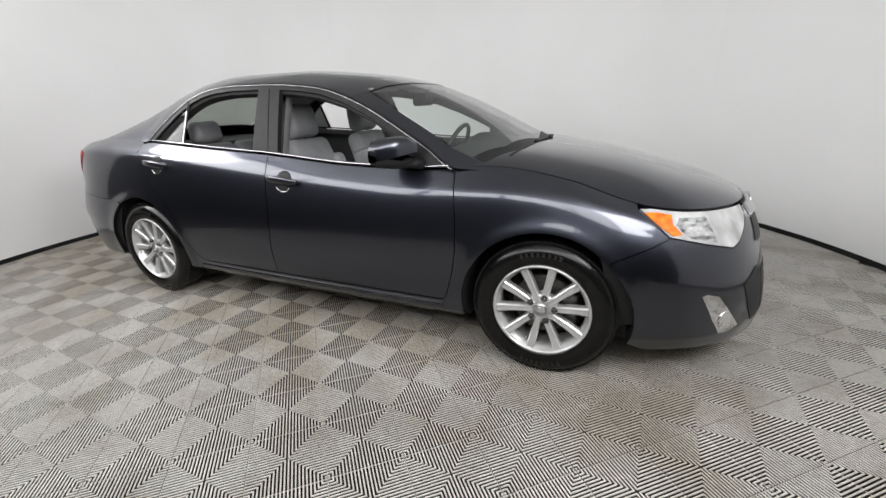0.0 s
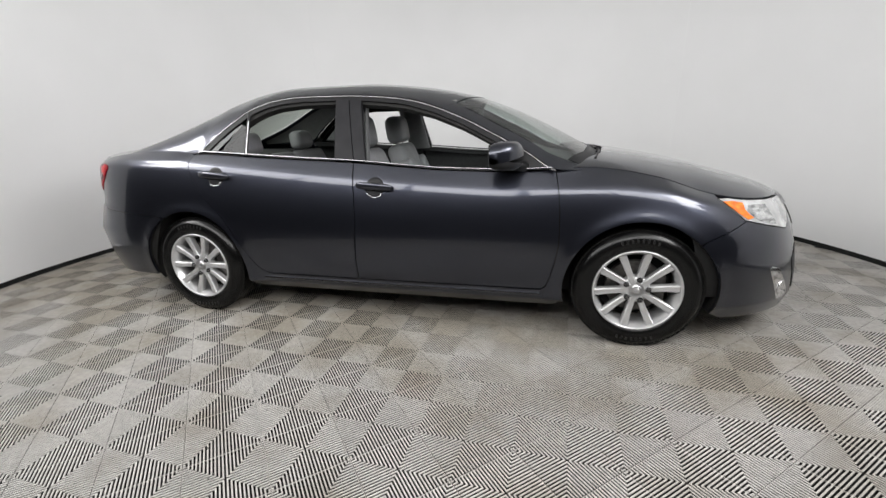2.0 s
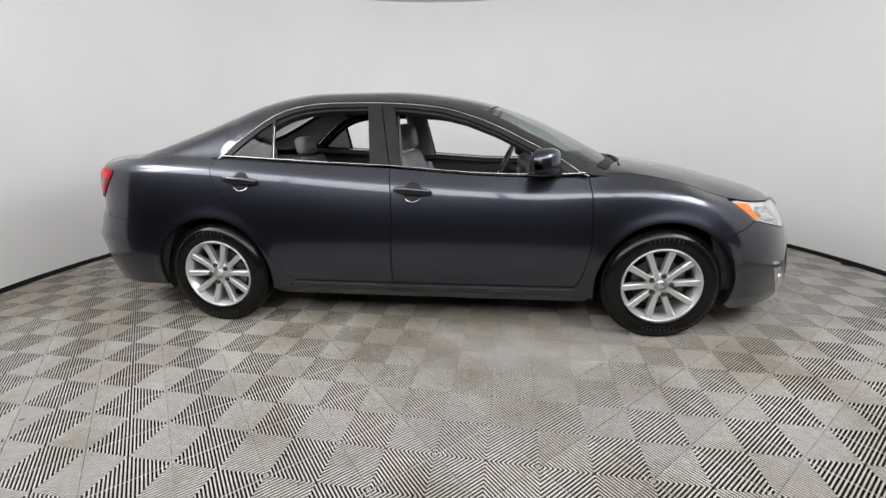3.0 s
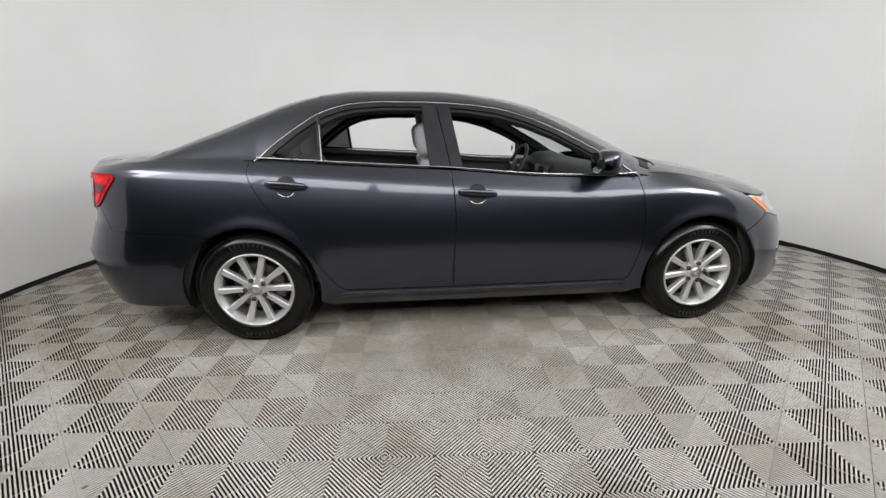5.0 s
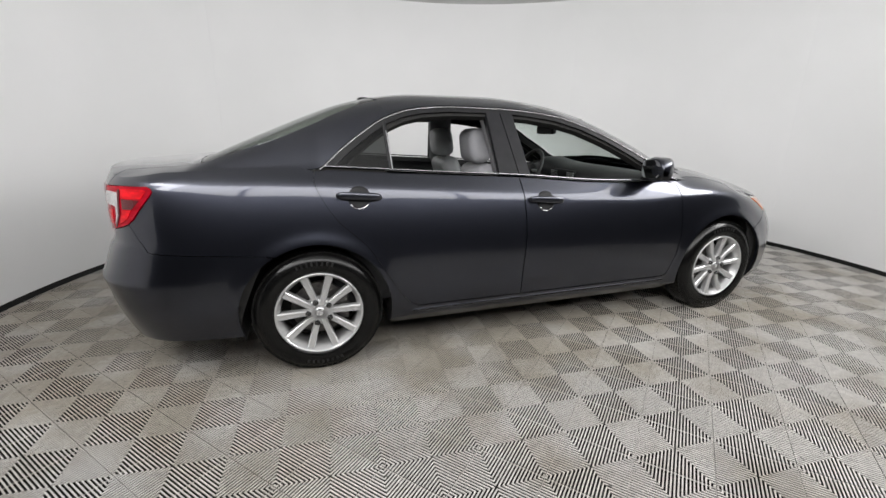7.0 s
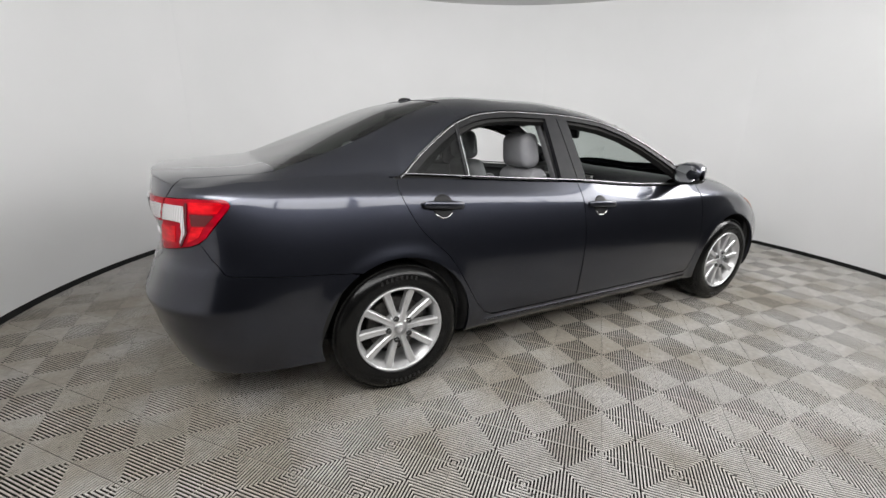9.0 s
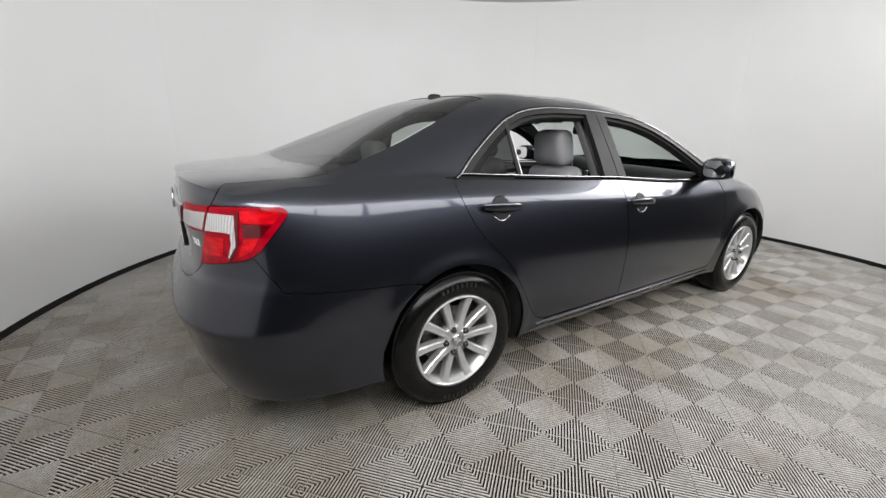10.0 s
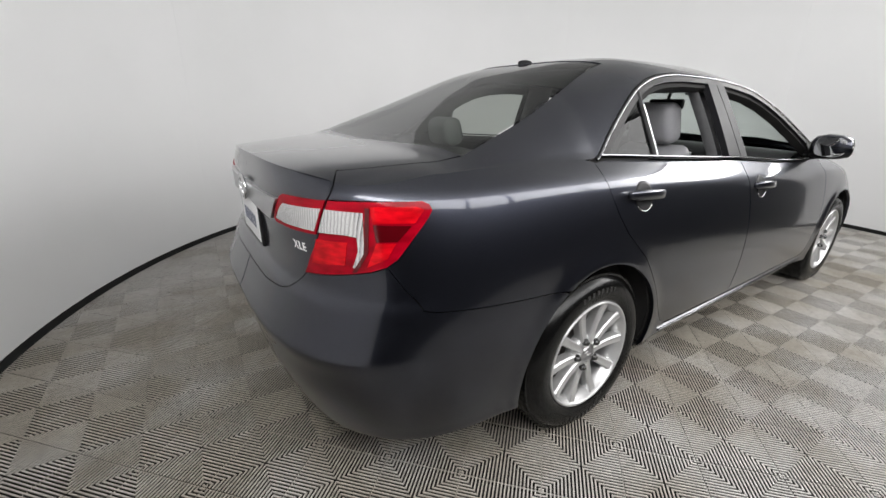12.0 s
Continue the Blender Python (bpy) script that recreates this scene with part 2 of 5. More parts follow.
def lathe(bm, profile, steps, m=Matrix(), closed=False):
    """Turns (radius, along) pairs round the local y axis."""
    rings = []
    for i in range(steps):
        a = 2 * math.pi * i / steps
        rings.append([bm.verts.new(m @ Vector((r * math.sin(a), h, r * math.cos(a)))) for r, h in profile])
    n = len(profile)
    for i in range(steps):
        p, q = rings[i], rings[(i + 1) % steps]
        for j in range(n if closed else n - 1):
            k = (j + 1) % n
            bm.faces.new((p[j], p[k], q[k], q[j]))


def tube(bm, pts, radius, sides=8, flat=1.0, up=Vector((0, 0, 1))):
    """Sweeps a round (or flattened) section along points."""
    pts = [Vector(p) for p in pts]
    rings = []
    for i, p in enumerate(pts):
        d = (pts[min(i + 1, len(pts) - 1)] - pts[max(i - 1, 0)]).normalized()
        a = d.cross(up)
        a = a.normalized() if a.length > 1e-4 else Vector((1, 0, 0))
        b = a.cross(d)
        rr = radius[i] if isinstance(radius, (list, tuple)) else radius
        rings.append([bm.verts.new(p + a * (rr * flat * math.cos(2 * math.pi * k / sides)) + b * (rr * math.sin(2 * math.pi * k / sides))) for k in range(sides)])
    for p, q in zip(rings, rings[1:]):
        for k in range(sides):
            bm.faces.new((p[k], p[(k + 1) % sides], q[(k + 1) % sides], q[k]))
    bm.faces.new(rings[0][::-1])
    bm.faces.new(rings[-1])


def spline(*knots):
    """A smooth function through (x, value) pairs."""
    xs = [k[0] for k in knots]
    ys = [k[1] for k in knots]
    n = len(xs)
    slope = [(ys[i + 1] - ys[i]) / (xs[i + 1] - xs[i]) for i in range(n - 1)]
    tan = [slope[0]] + [0.0 if slope[i - 1] * slope[i] <= 0 else 2 * slope[i - 1] * slope[i] / (slope[i - 1] + slope[i]) for i in range(1, n - 1)] + [slope[-1]]

    def value(x):
        if x <= xs[0]:
            return ys[0]
        if x >= xs[-1]:
            return ys[-1]
        i = max(k for k in range(n - 1) if xs[k] <= x)
        h = xs[i + 1] - xs[i]
        t = (x - xs[i]) / h
        return (ys[i] * (1 + 2 * t) * (1 - t) ** 2 + tan[i] * h * t * (1 - t) ** 2 + ys[i + 1] * t * t * (3 - 2 * t) + tan[i + 1] * h * t * t * (t - 1))
    return value


def clip_axis(poly, axis, value, keep_above):
    out = []
    for i, p in enumerate(poly):
        q = poly[(i + 1) % len(poly)]
        a = (p[axis] - value) * (1 if keep_above else -1)
        b = (q[axis] - value) * (1 if keep_above else -1)
        if a >= 0:
            out.append(p)
        if (a > 0 and b < 0) or (a < 0 and b > 0):
            t = a / (a - b)
            out.append((p[0] + (q[0] - p[0]) * t, p[1] + (q[1] - p[1]) * t))
    return out


def finer(poly, step):
    out = []
    for i, p in enumerate(poly):
        q = poly[(i + 1) % len(poly)]
        n = max(1, int(math.ceil(math.hypot(q[0] - p[0], q[1] - p[1]) / step)))
        out += [(p[0] + (q[0] - p[0]) * k / n, p[1] + (q[1] - p[1]) * k / n) for k in range(n)]
    return out


def shrunk(poly, gap):
    """The outline moved inwards by the gap."""
    area = sum(p[0] * q[1] - q[0] * p[1] for p, q in zip(poly, poly[1:] + poly[:1]))
    sgn = 1 if area > 0 else -1
    out = []
    n = len(poly)
    for i in range(n):
        a, b, c = poly[i - 1], poly[i], poly[(i + 1) % n]
        u = Vector((b[0] - a[0], b[1] - a[1]))
        v = Vector((c[0] - b[0], c[1] - b[1]))
        if u.length < 1e-6 or v.length < 1e-6:
            out.append(b)
            continue
        d = (u.normalized() + v.normalized())
        d = d.normalized() if d.length > 1e-3 else u.normalized()
        out.append((b[0] - sgn * d.y * gap, b[1] + sgn * d.x * gap))
    return out


def sheet(name, poly, surface, mat, parent, gap=0.002, cell=(0.04, 0.03), rim=0.016, mirror=False, label="", lift=0.0, away=None):
    """A panel: the outline poly, in the surface's two coordinates, laid on the surface, with edges turned inwards."""
    poly = shrunk(finer(poly, 0.03), gap)
    us, vs = [p[0] for p in poly], [p[1] for p in poly]
    verts, faces, index, normals = [], [], {}, []
    side = -1 if mirror else 1

    def normal(u, v):
        e = 0.010
        du = surface(u + e, v) - surface(u - e, v)
        dv = surface(u, v + e) - surface(u, v - e)
        n = du.cross(dv)
        n = n.normalized() if n.length > 1e-12 else Vector((0, 0, 1))
        o = away if away is not None else Vector((0, 0, 0.5))
        return n if n.dot(surface(u, v) - o) > 0 else -n

    def vert(u, v, depth=0.0, tag=0, nv=None):
        key = (round(u, 5), round(v, 5), tag)
        if key not in index:
            n = normal(u, v)
            p = surface(u, v) + n * (lift - depth)
            index[key] = len(verts)
            verts.append((p.x, p.y * side, p.z))
            nn = nv or n
            normals.append((nn.x, nn.y * side, nn.z))
        return index[key]

    i0, i1 = math.floor(min(us) / cell[0]), math.ceil(max(us) / cell[0])
    j0, j1 = math.floor(min(vs) / cell[1]), math.ceil(max(vs) / cell[1])
    for i in range(i0, i1):
        col = clip_axis(clip_axis(poly, 0, i * cell[0], True), 0, (i + 1) * cell[0], False)
        if len(col) < 3:
            continue
        for j in range(j0, j1):
            c = clip_axis(clip_axis(col, 1, j * cell[1], True), 1, (j + 1) * cell[1], False)
            if len(c) < 3:
                continue
            ids = []
            for p in c:
                k = vert(*p)
                if not ids or (k != ids[-1] and k != ids[0]):
                    ids.append(k)
            if len(ids) >= 3 and len(set(ids)) == len(ids):
                faces.append(ids)
    if rim:
        for i, p in enumerate(poly):
            q = poly[(i + 1) % len(poly)]
            if math.hypot(q[0] - p[0], q[1] - p[1]) < 1e-6:
                continue
            a, b = surface(*p), surface(*q)
            n = normal(*p)
            w = (b - a).cross(n)
            w = w.normalized() if w.length > 1e-9 else n
            ids = [vert(*p, 0, ("r", i, 0), w), vert(*q, 0, ("r", i, 1), w), vert(*q, rim, ("r", i, 2), w), vert(*p, rim, ("r", i, 3), w)]
            faces.append(ids)
    me = bpy.data.meshes.new(name)
    me.from_pydata(verts, [], faces)
    me.validate(clean_customdata=False)
    me.update()
    # make faces wind the way their normals point
    bm = bmesh.new()
    bm.from_mesh(me)
    bm.faces.ensure_lookup_table()
    for f in bm.faces:
        f.normal_update()
        s = Vector((0, 0, 0))
        for v in f.verts:
            s += Vector(normals[v.index])
        if s.dot(f.normal) < 0:
            f.normal_flip()
        f.smooth = True
    bm.to_mesh(me)
    bm.free()
    if len(me.vertices) == len(normals):
        me.normals_split_custom_set_from_vertices(normals)
    me.materials.append(mat)
    ob = new(name, me)
    ob.parent = parent
    if label:
        tagged(ob, label)
    return ob


def strip(name, pts, nrm, width, thick, mat, parent, label="", mirror=False):
    """A raised moulding of rounded section along points, lying on the surface with the given normals."""
    bm = bmesh.new()
    s = -1 if mirror else 1
    rings = []
    for i, p in enumerate(pts):
        d = (pts[min(i + 1, len(pts) - 1)] - pts[max(i - 1, 0)]).normalized()
        n = nrm[i]
        a = n.cross(d).normalized()
        w = width[i] if isinstance(width, list) else width
        sec = [(-0.5, -0.3), (-0.46, 0.5), (-0.2, 1.0), (0.2, 1.0), (0.46, 0.5), (0.5, -0.3)]
        rings.append([bm.verts.new(((p + a * (x * w) + n * (h * thick)) * 1.0)[:]) for x, h in sec])
    for p, q in zip(rings, rings[1:]):
        for k in range(len(p) - 1):
            bm.faces.new((p[k], p[k + 1], q[k + 1], q[k]))
    bm.faces.new(rings[0])
    bm.faces.new(rings[-1][::-1])
    for v in bm.verts:
        v.co.y *= s
    bmesh.ops.recalc_face_normals(bm, faces=bm.faces[:])
    return creased(part(name, bm, mat, parent, label), 50)


# ---- the booth ----
def arc_wall(bm, radius, z0, z1, thick, a0, a1, steps):
    ring = []
    for i in range(steps + 1):
        a = radians(a0 + (a1 - a0) * i / steps)
        c, s = math.cos(a), math.sin(a)
        ring.append([bm.verts.new((r * c, r * s, z)) for r, z in ((radius, z0), (radius, z1), (radius + thick, z1), (radius + thick, z0))])
    for p, q in zip(ring, ring[1:]):
        for k in range(4):
            bm.faces.new((p[k], q[k], q[(k + 1) % 4], p[(k + 1) % 4]))
    bm.faces.new(ring[0])
    bm.faces.new(ring[-1][::-1])


def build_booth():
    wall = tagged(new("wall_round"), "white painted curved panel wall of a round photo booth", "wall", kind="structure")
    wall.location = (0.045, -0.025, 0)
    edges = [OPEN_A, 5.7, 49.0, 131.0, OPEN_B]
    gap = 0.006
    for a0, a1 in zip(edges, edges[1:]):
        bm = bmesh.new()
        arc_wall(bm, ROOM_R, 0.0, ROOM_H, 0.06, a0 + gap, a1 - gap, max(6, int((a1 - a0) / 2)))
        bmesh.ops.recalc_face_normals(bm, faces=bm.faces[:])
        creased(part("panel", bm, WALL, wall))
    bm = bmesh.new()
    arc_wall(bm, ROOM_R + 0.061, 0.0, ROOM_H, 0.02, OPEN_A, OPEN_B, 96)
    bmesh.ops.recalc_face_normals(bm, faces=bm.faces[:])
    part("backing", bm, WALL, wall)
    # the dark hall outside the booth's open side
    for name, lo, hi in (("wall_north", (-9, 8.9, -0.02), (9, 9.1, 6)), ("wall_south", (-9, -9.1, -0.02), (9, -8.9, 6)), ("wall_east", (9.0, -9, -0.02), (9.2, 9, 6)), ("wall_west", (-9.2, -9, -0.02), (-9.0, 9, 6)), ("hall_ceiling", (-9.1, -9.1, 6), (9.1, 9.1, 6.2))):
        bm = bmesh.new()
        add_box(bm, lo, hi)
        tagged(mesh_object(name, bm, HALL, smooth=False), "plain dark hall outside the photo booth", "wall" if "wall" in name else "ceiling", kind="structure")
    bm = bmesh.new()
    n = 160
    prof = [(ROOM_R - 0.022, 0.0), (ROOM_R - 0.015, 0.004), (ROOM_R - 0.006, 0.012), (ROOM_R - 0.005, 0.034), (ROOM_R - 0.001, 0.037)]
    turn = [radians(OPEN_A + (OPEN_B - OPEN_A) * i / n) for i in range(n + 1)]
    rings = [[bm.verts.new((r * math.cos(a), r * math.sin(a), z + 0.001)) for r, z in prof] for a in turn]
    for i in range(n):
        p, q = rings[i], rings[i + 1]
        for k in range(len(prof) - 1):
            bm.faces.new((p[k], q[k], q[k + 1], p[k + 1]))
    bmesh.ops.recalc_face_normals(bm, faces=bm.faces[:])
    skirting = mesh_object("baseboard", bm, BASEB)
    skirting.location = (0.045, -0.025, 0)
    tagged(skirting, "black vinyl cove base along the white wall", "baseboard", kind="structure")
    bm = bmesh.new()
    add_box(bm, (-9.1, -9.1, -0.2), (9.1, 9.1, -0.024))
    tagged(mesh_object("ground", bm, SUB, smooth=False), "dark concrete slab under the vented floor tiles", "floor", kind="structure")
    bm = bmesh.new()
    top = bmesh.ops.create_circle(bm, cap_ends=True, segments=96, radius=ROOM_R + 0.08, matrix=Matrix.Translation((0, 0, ROOM_H)))
    r = bmesh.ops.extrude_face_region(bm, geom=bm.faces[:])
    for v in [g for g in r["geom"] if isinstance(g, bmesh.types.BMVert)]:
        v.co.z += 0.1
    bmesh.ops.recalc_face_normals(bm, faces=bm.faces[:])
    tagged(mesh_object("ceiling", bm, CEIL, smooth=False), "plain white booth ceiling with added softboxes under its rim", "ceiling", kind="structure")


def added_softbox(angle, glow):
    """A large softbox added out of view under the ceiling's open rim, tilted towards the car."""
    lamp = tagged(new("added_softbox"), "large white softbox added out of view to light the booth", "panel light", "rim panel lights")
    c, s = math.cos(radians(angle)), math.sin(radians(angle))
    lamp.matrix_basis = look((3.62 * c, 3.62 * s, 2.44), (0.35 * c, 0.35 * s, 1.50))
    bm = bmesh.new()
    add_box(bm, (-0.655, -0.58, 0.004), (0.655, 0.58, 0.07), 0.008)
    part("housing", bm, BLACK, lamp)
    bm = bmesh.new()
    bmesh.ops.create_grid(bm, x_segments=1, y_segments=1, size=0.5, matrix=Matrix.Translation((0, 0, -0.001)) @ Matrix.Diagonal((1.30, 1.14, 1, 1)) @ Matrix.Rotation(math.pi, 4, "X"))
    part("diffuser", bm, glow, lamp, "glowing white diffuser", smooth=False)
    inv = lamp.matrix_basis.inverted()
    for side in (-0.35, 0.35):
        low = lamp.matrix_basis @ Vector((side, 0, 0.06))
        bm = bmesh.new()
        tube(bm, [inv @ low, inv @ Vector((low.x, low.y, ROOM_H + 0.002))], 0.008, 8, up=Vector((1, 0.3, 0)))
        part("hanger", bm, BLACK, lamp)


build_booth()
# added lighting: seven unseen softboxes round the open side, brightest at both ends
added_softbox(REAR_ANGLE, LED)
added_softbox(FRONT_ANGLE, LEDFRONT)
for angle in DIM_ANGLES:
    added_softbox(angle, LEDSOFT)

# ---- the car's shape ----
HUB_X, HUB_Z, ARCH_F, ARCH_R = 1.3875, 0.330, 0.384, 0.386


def fair(f, reach, lo=-3.0, hi=3.2):
    """A curve with its small waves ironed out over the given reach."""
    xs = np.arange(lo, hi, 0.005)
    ys = np.array([f(x) for x in xs])
    n = max(1, int(reach / 0.005))
    for _ in range(3):
        ys = np.convolve(np.pad(ys, n, mode="edge"), np.ones(2 * n + 1) / (2 * n + 1), mode="valid")
    return lambda x: float(np.interp(x, xs, ys))


half_width = spline((-1.6, 0.888), (-1.0, 0.893), (0.0, 0.897), (0.8, 0.897), (1.5, 0.893))
# the crease along the doors, running up into the crest of the front wing
crease_z = spline((-2.3, 1.030), (-2.0, 1.035), (-1.5, 1.022), (-1.1, 0.994), (-0.85, 0.975), (-0.3, 0.926), (0.3, 0.880), (0.7, 0.858), (0.95, 0.872), (1.2, 0.888), (1.41, 0.872), (1.67, 0.830), (1.80, 0.795), (2.0, 0.740), (2.4, 0.690))
crease_y = spline((-2.3, 0.800), (-2.0, 0.805), (-1.5, 0.818), (-1.1, 0.828), (-0.3, 0.843), (0.3, 0.854), (0.7, 0.858), (0.95, 0.858), (1.2, 0.852), (1.41, 0.840), (1.67, 0.812), (1.80, 0.796), (2.0, 0.802), (2.4, 0.83))
top_z = spline((-2.4, 1.050), (-2.2, 1.060), (-1.9, 1.078), (-1.6, 1.082), (-1.34, 1.076), (-0.987, 1.056), (-0.625, 1.034), (-0.227, 1.012), (0.412, 0.965), (0.75, 0.959), (0.93, 0.968), (1.0, 0.974), (1.094, 0.976), (1.25, 0.962), (1.45, 0.922), (1.65, 0.868), (1.76, 0.838), (1.85, 0.820), (2.0, 0.801), (2.17, 0.792), (2.3, 0.789), (2.5, 0.783), (3.0, 0.774))
top_y = spline((-2.4, 0.745), (-2.2, 0.742), (-1.9, 0.735), (-1.6, 0.735), (-1.34, 0.745), (-0.8, 0.768), (-0.2, 0.786), (0.5, 0.800), (0.85, 0.798), (1.0, 0.770), (1.094, 0.736), (1.25, 0.722), (1.45, 0.715), (1.65, 0.715), (1.8, 0.735), (2.0, 0.755), (2.4, 0.775))
nose = spline((0.15, 2.39), (0.19, 2.405), (0.25, 2.408), (0.34, 2.40), (0.45, 2.378), (0.58, 2.345), (0.70, 2.30), (0.78, 2.24), (0.85, 2.16))
tail = spline((0.20, -2.365), (0.27, -2.405), (0.36, -2.44), (0.42, -2.458), (0.50, -2.473), (0.562, -2.488), (0.60, -2.472), (0.68, -2.440), (0.715, -2.426), (0.75, -2.403), (0.80, -2.398), (0.92, -2.405), (1.0, -2.408), (1.06, -2.40))
half_width, crease_z, crease_y = fair(half_width, 0.20), fair(crease_z, 0.08), fair(crease_y, 0.10)
top_z, top_y = fair(top_z, 0.04), fair(top_y, 0.05)
tail_base = fair(tail, 0.008, 0.1, 1.2)


def tail(z):
    return tail_base(z) + 0.010 - 0.003 * math.exp(-abs(z - 0.563) / 0.02)


XF, XR, N_REAR = 1.5, -1.65, 3.5


def corner_table(n, a, w):
    """Even steps along a quarter of a superellipse, as (x, y) from (0, 1) to (1, 0)."""
    raw = [(math.sin(t) ** (2 / n), math.cos(t) ** (2 / n)) for t in (math.pi / 2 * i / 2000 for i in range(2001))]
    raw[0], raw[-1] = (0.0, 1.0), (1.0, 0.0)
    run = [0.0]
    for p, q in zip(raw, raw[1:]):
        run.append(run[-1] + math.hypot((q[0] - p[0]) * a, (q[1] - p[1]) * w))
    rx = np.interp(np.linspace(0, run[-1], 401), run, [p[0] for p in raw])
    ry = np.interp(np.linspace(0, run[-1], 401), run, [p[1] for p in raw])
    return rx, ry, run[-1]


FRONT = corner_table(2.25, 0.86, 0.88)
REAR = corner_table(N_REAR, 0.78, 0.84)
S_NOSE, S_TAIL = XF + FRONT[2], XR - REAR[2]
STEPS01 = np.linspace(0, 1, 401)


def soft(t, k):
    """A ramp from 0 to t with a rounded start of width k."""
    return k * math.log1p(math.exp(min(t / k, 60.0)))


def section(x, z):
    """Half width of the lower body at height z of the cross-section at x."""
    w, zc, yc, zt, yt = half_width(x), crease_z(x), crease_y(x), top_z(x), top_y(x)
    zm = 0.53
    # below the crease: a slow swell to the widest line, then tucked in towards the sill
    u = (zc - z) / (zc - zm)
    if z >= zm:
        y = yc + (w - yc) * (1 - (1 - min(u, 1.0)) ** 2) if u > 0 else yc + (w - yc) * 2 * u
    elif z > 0.29:
        y = w - 0.024 * ((zm - z) / 0.24) ** 2
    else:
        y = w - 0.024 - 0.05 * (0.29 - z) / 0.29 - (0.25 - z if z < 0.25 else 0.0) * (1.15 if abs(x) < 1.3 else 0.45)
    # above it the flank leans in to the belt line
    lean = (yc - yt) / max(zt - zc, 0.02) - 2 * (w - yc) / (zc - zm)
    y -= lean * soft(min(z, zt + 0.05) - zc, 0.011)
    return y


def skin(s, z):
    """The right-hand lower body: s runs along the car and round its corners, z is the height."""
    if s > XF:
        t = min(max((s - XF) / FRONT[2], 0), 1)
        cx, cy = np.interp(t, STEPS01, FRONT[0]), np.interp(t, STEPS01, FRONT[1])
        x = XF + (nose(z) - XF) * cx
        y = section(min(s, 2.4), z) * cy
    elif s < XR:
        t = min(max((XR - s) / REAR[2], 0), 1)
        cx, cy = np.interp(t, STEPS01, REAR[0]), np.interp(t, STEPS01, REAR[1])
        x = XR + (tail(z) - XR) * cx
        y = section(max(s, -2.4), z) * cy
    else:
        x, y = s, section(s, z)
    flare = 0.0
    for hx, ra in ((HUB_X, ARCH_F), (-HUB_X, ARCH_R)):
        d = math.hypot(x - hx, z - HUB_Z) - ra
        flare += 0.009 * math.exp(-(d / 0.045) ** 2)
    return Vector((x, -(y + flare), z))


def s_at_y(y, z, front=True):
    lo, hi = (XF, S_NOSE) if front else (S_TAIL, XR)
    for _ in range(40):
        m = (lo + hi) / 2
        if (-skin(m, z).y > y) == front:
            lo = m
        else:
            hi = m
    return (lo + hi) / 2


# greenhouse
rail_z = spline((-1.40, 1.074), (-1.34, 1.077), (-1.257, 1.148), (-1.091, 1.271), (-0.966, 1.345), (-0.80, 1.393), (-0.606, 1.408), (-0.29, 1.403), (-0.09, 1.389), (0.089, 1.366), (0.264, 1.317), (0.442, 1.246), (0.62, 1.157), (0.80, 1.060), (0.947, 0.972), (1.1, 0.955), (1.45, 0.90))
centre_z = spline((-2.12, 1.055), (-2.0, 1.085), (-1.92, 1.118), (-1.77, 1.187), (-1.6, 1.262), (-1.4, 1.345), (-1.2, 1.418), (-1.0, 1.463), (-0.75, 1.488), (-0.3, 1.489), (0.1, 1.455), (0.35, 1.408), (0.5, 1.365), (0.7, 1.288), (0.9, 1.192), (1.1, 1.085), (1.25, 1.000), (1.45, 0.90))
crown = spline((-2.1, 7.0), (-1.9, 7.0), (-1.7, 5.5), (-1.5, 4.6), (-1.2, 4.4), (-0.8, 4.2), (-0.2, 3.6), (0.3, 2.9), (0.7, 2.6), (1.45, 2.6))


rail_raw = fair(rail_z, 0.022)
centre_z, crown = fair(centre_z, 0.03), fair(crown, 0.03)


def rail_z(x):
    k = min(max((-1.36 - x) / 0.06, 0.0), 1.0)
    return rail_raw(x) * (1 - k) + top_z(x) * k


def side_y(x, z):
    y = 0.792 - 0.47 * (z - 1.0) + 0.035 * (z - 1.0) * (1.42 - z) * 4
    return y - 0.018 * max(0.0, -0.3 - x) ** 2 + 0.012 * max(0.0, x - 0.5)


def rail_y(x):
    if x < -1.34:
        k = min(1.0, (-1.34 - x) / 0.06)
        return side_y(-1.34, 1.077) * (1 - k) + float(np.interp(x, EDGE_X, EDGE_Y)) * k
    if x > 0.947:
        k = min(1.0, (x - 0.947) / 0.2)
        return side_y(0.947, 0.972) * (1 - k) + 0.74 * k
    return side_y(x, rail_z(x))


def cabin(x, z):
    return Vector((x, -side_y(x, z), z))


def upper(x, y):
    """Roof, screens and pillars: height over the plan."""
    yr, zr = rail_y(x), rail_z(x)
    f = min(abs(y) / yr, 1.06)
    return Vector((x, y, zr + (centre_z(x) - zr) * (1 - f ** crown(x))))


hood_z = spline((0.9, 1.06), (1.15, 1.045), (1.4, 1.013), (1.65, 0.966), (1.95, 0.887), (2.12, 0.837), (2.22, 0.795), (2.32, 0.752))
deck_z = spline((-2.44, 1.092), (-2.38, 1.096), (-2.2, 1.104), (-1.95, 1.112), (-1.6, 1.114))


def deck_edge_z(x, y):
    """Height of the rim of the boot lid, which rises a little towards its middle."""
    k = min(max((-2.02 - x) / 0.24, 0.0), 1.0)
    k = k * k * (3 - 2 * k)
    return top_z(max(x, -2.3)) * (1 - k) + (1.088 - 0.040 * min(1.0, abs(y) / 0.62) ** 2.5) * k


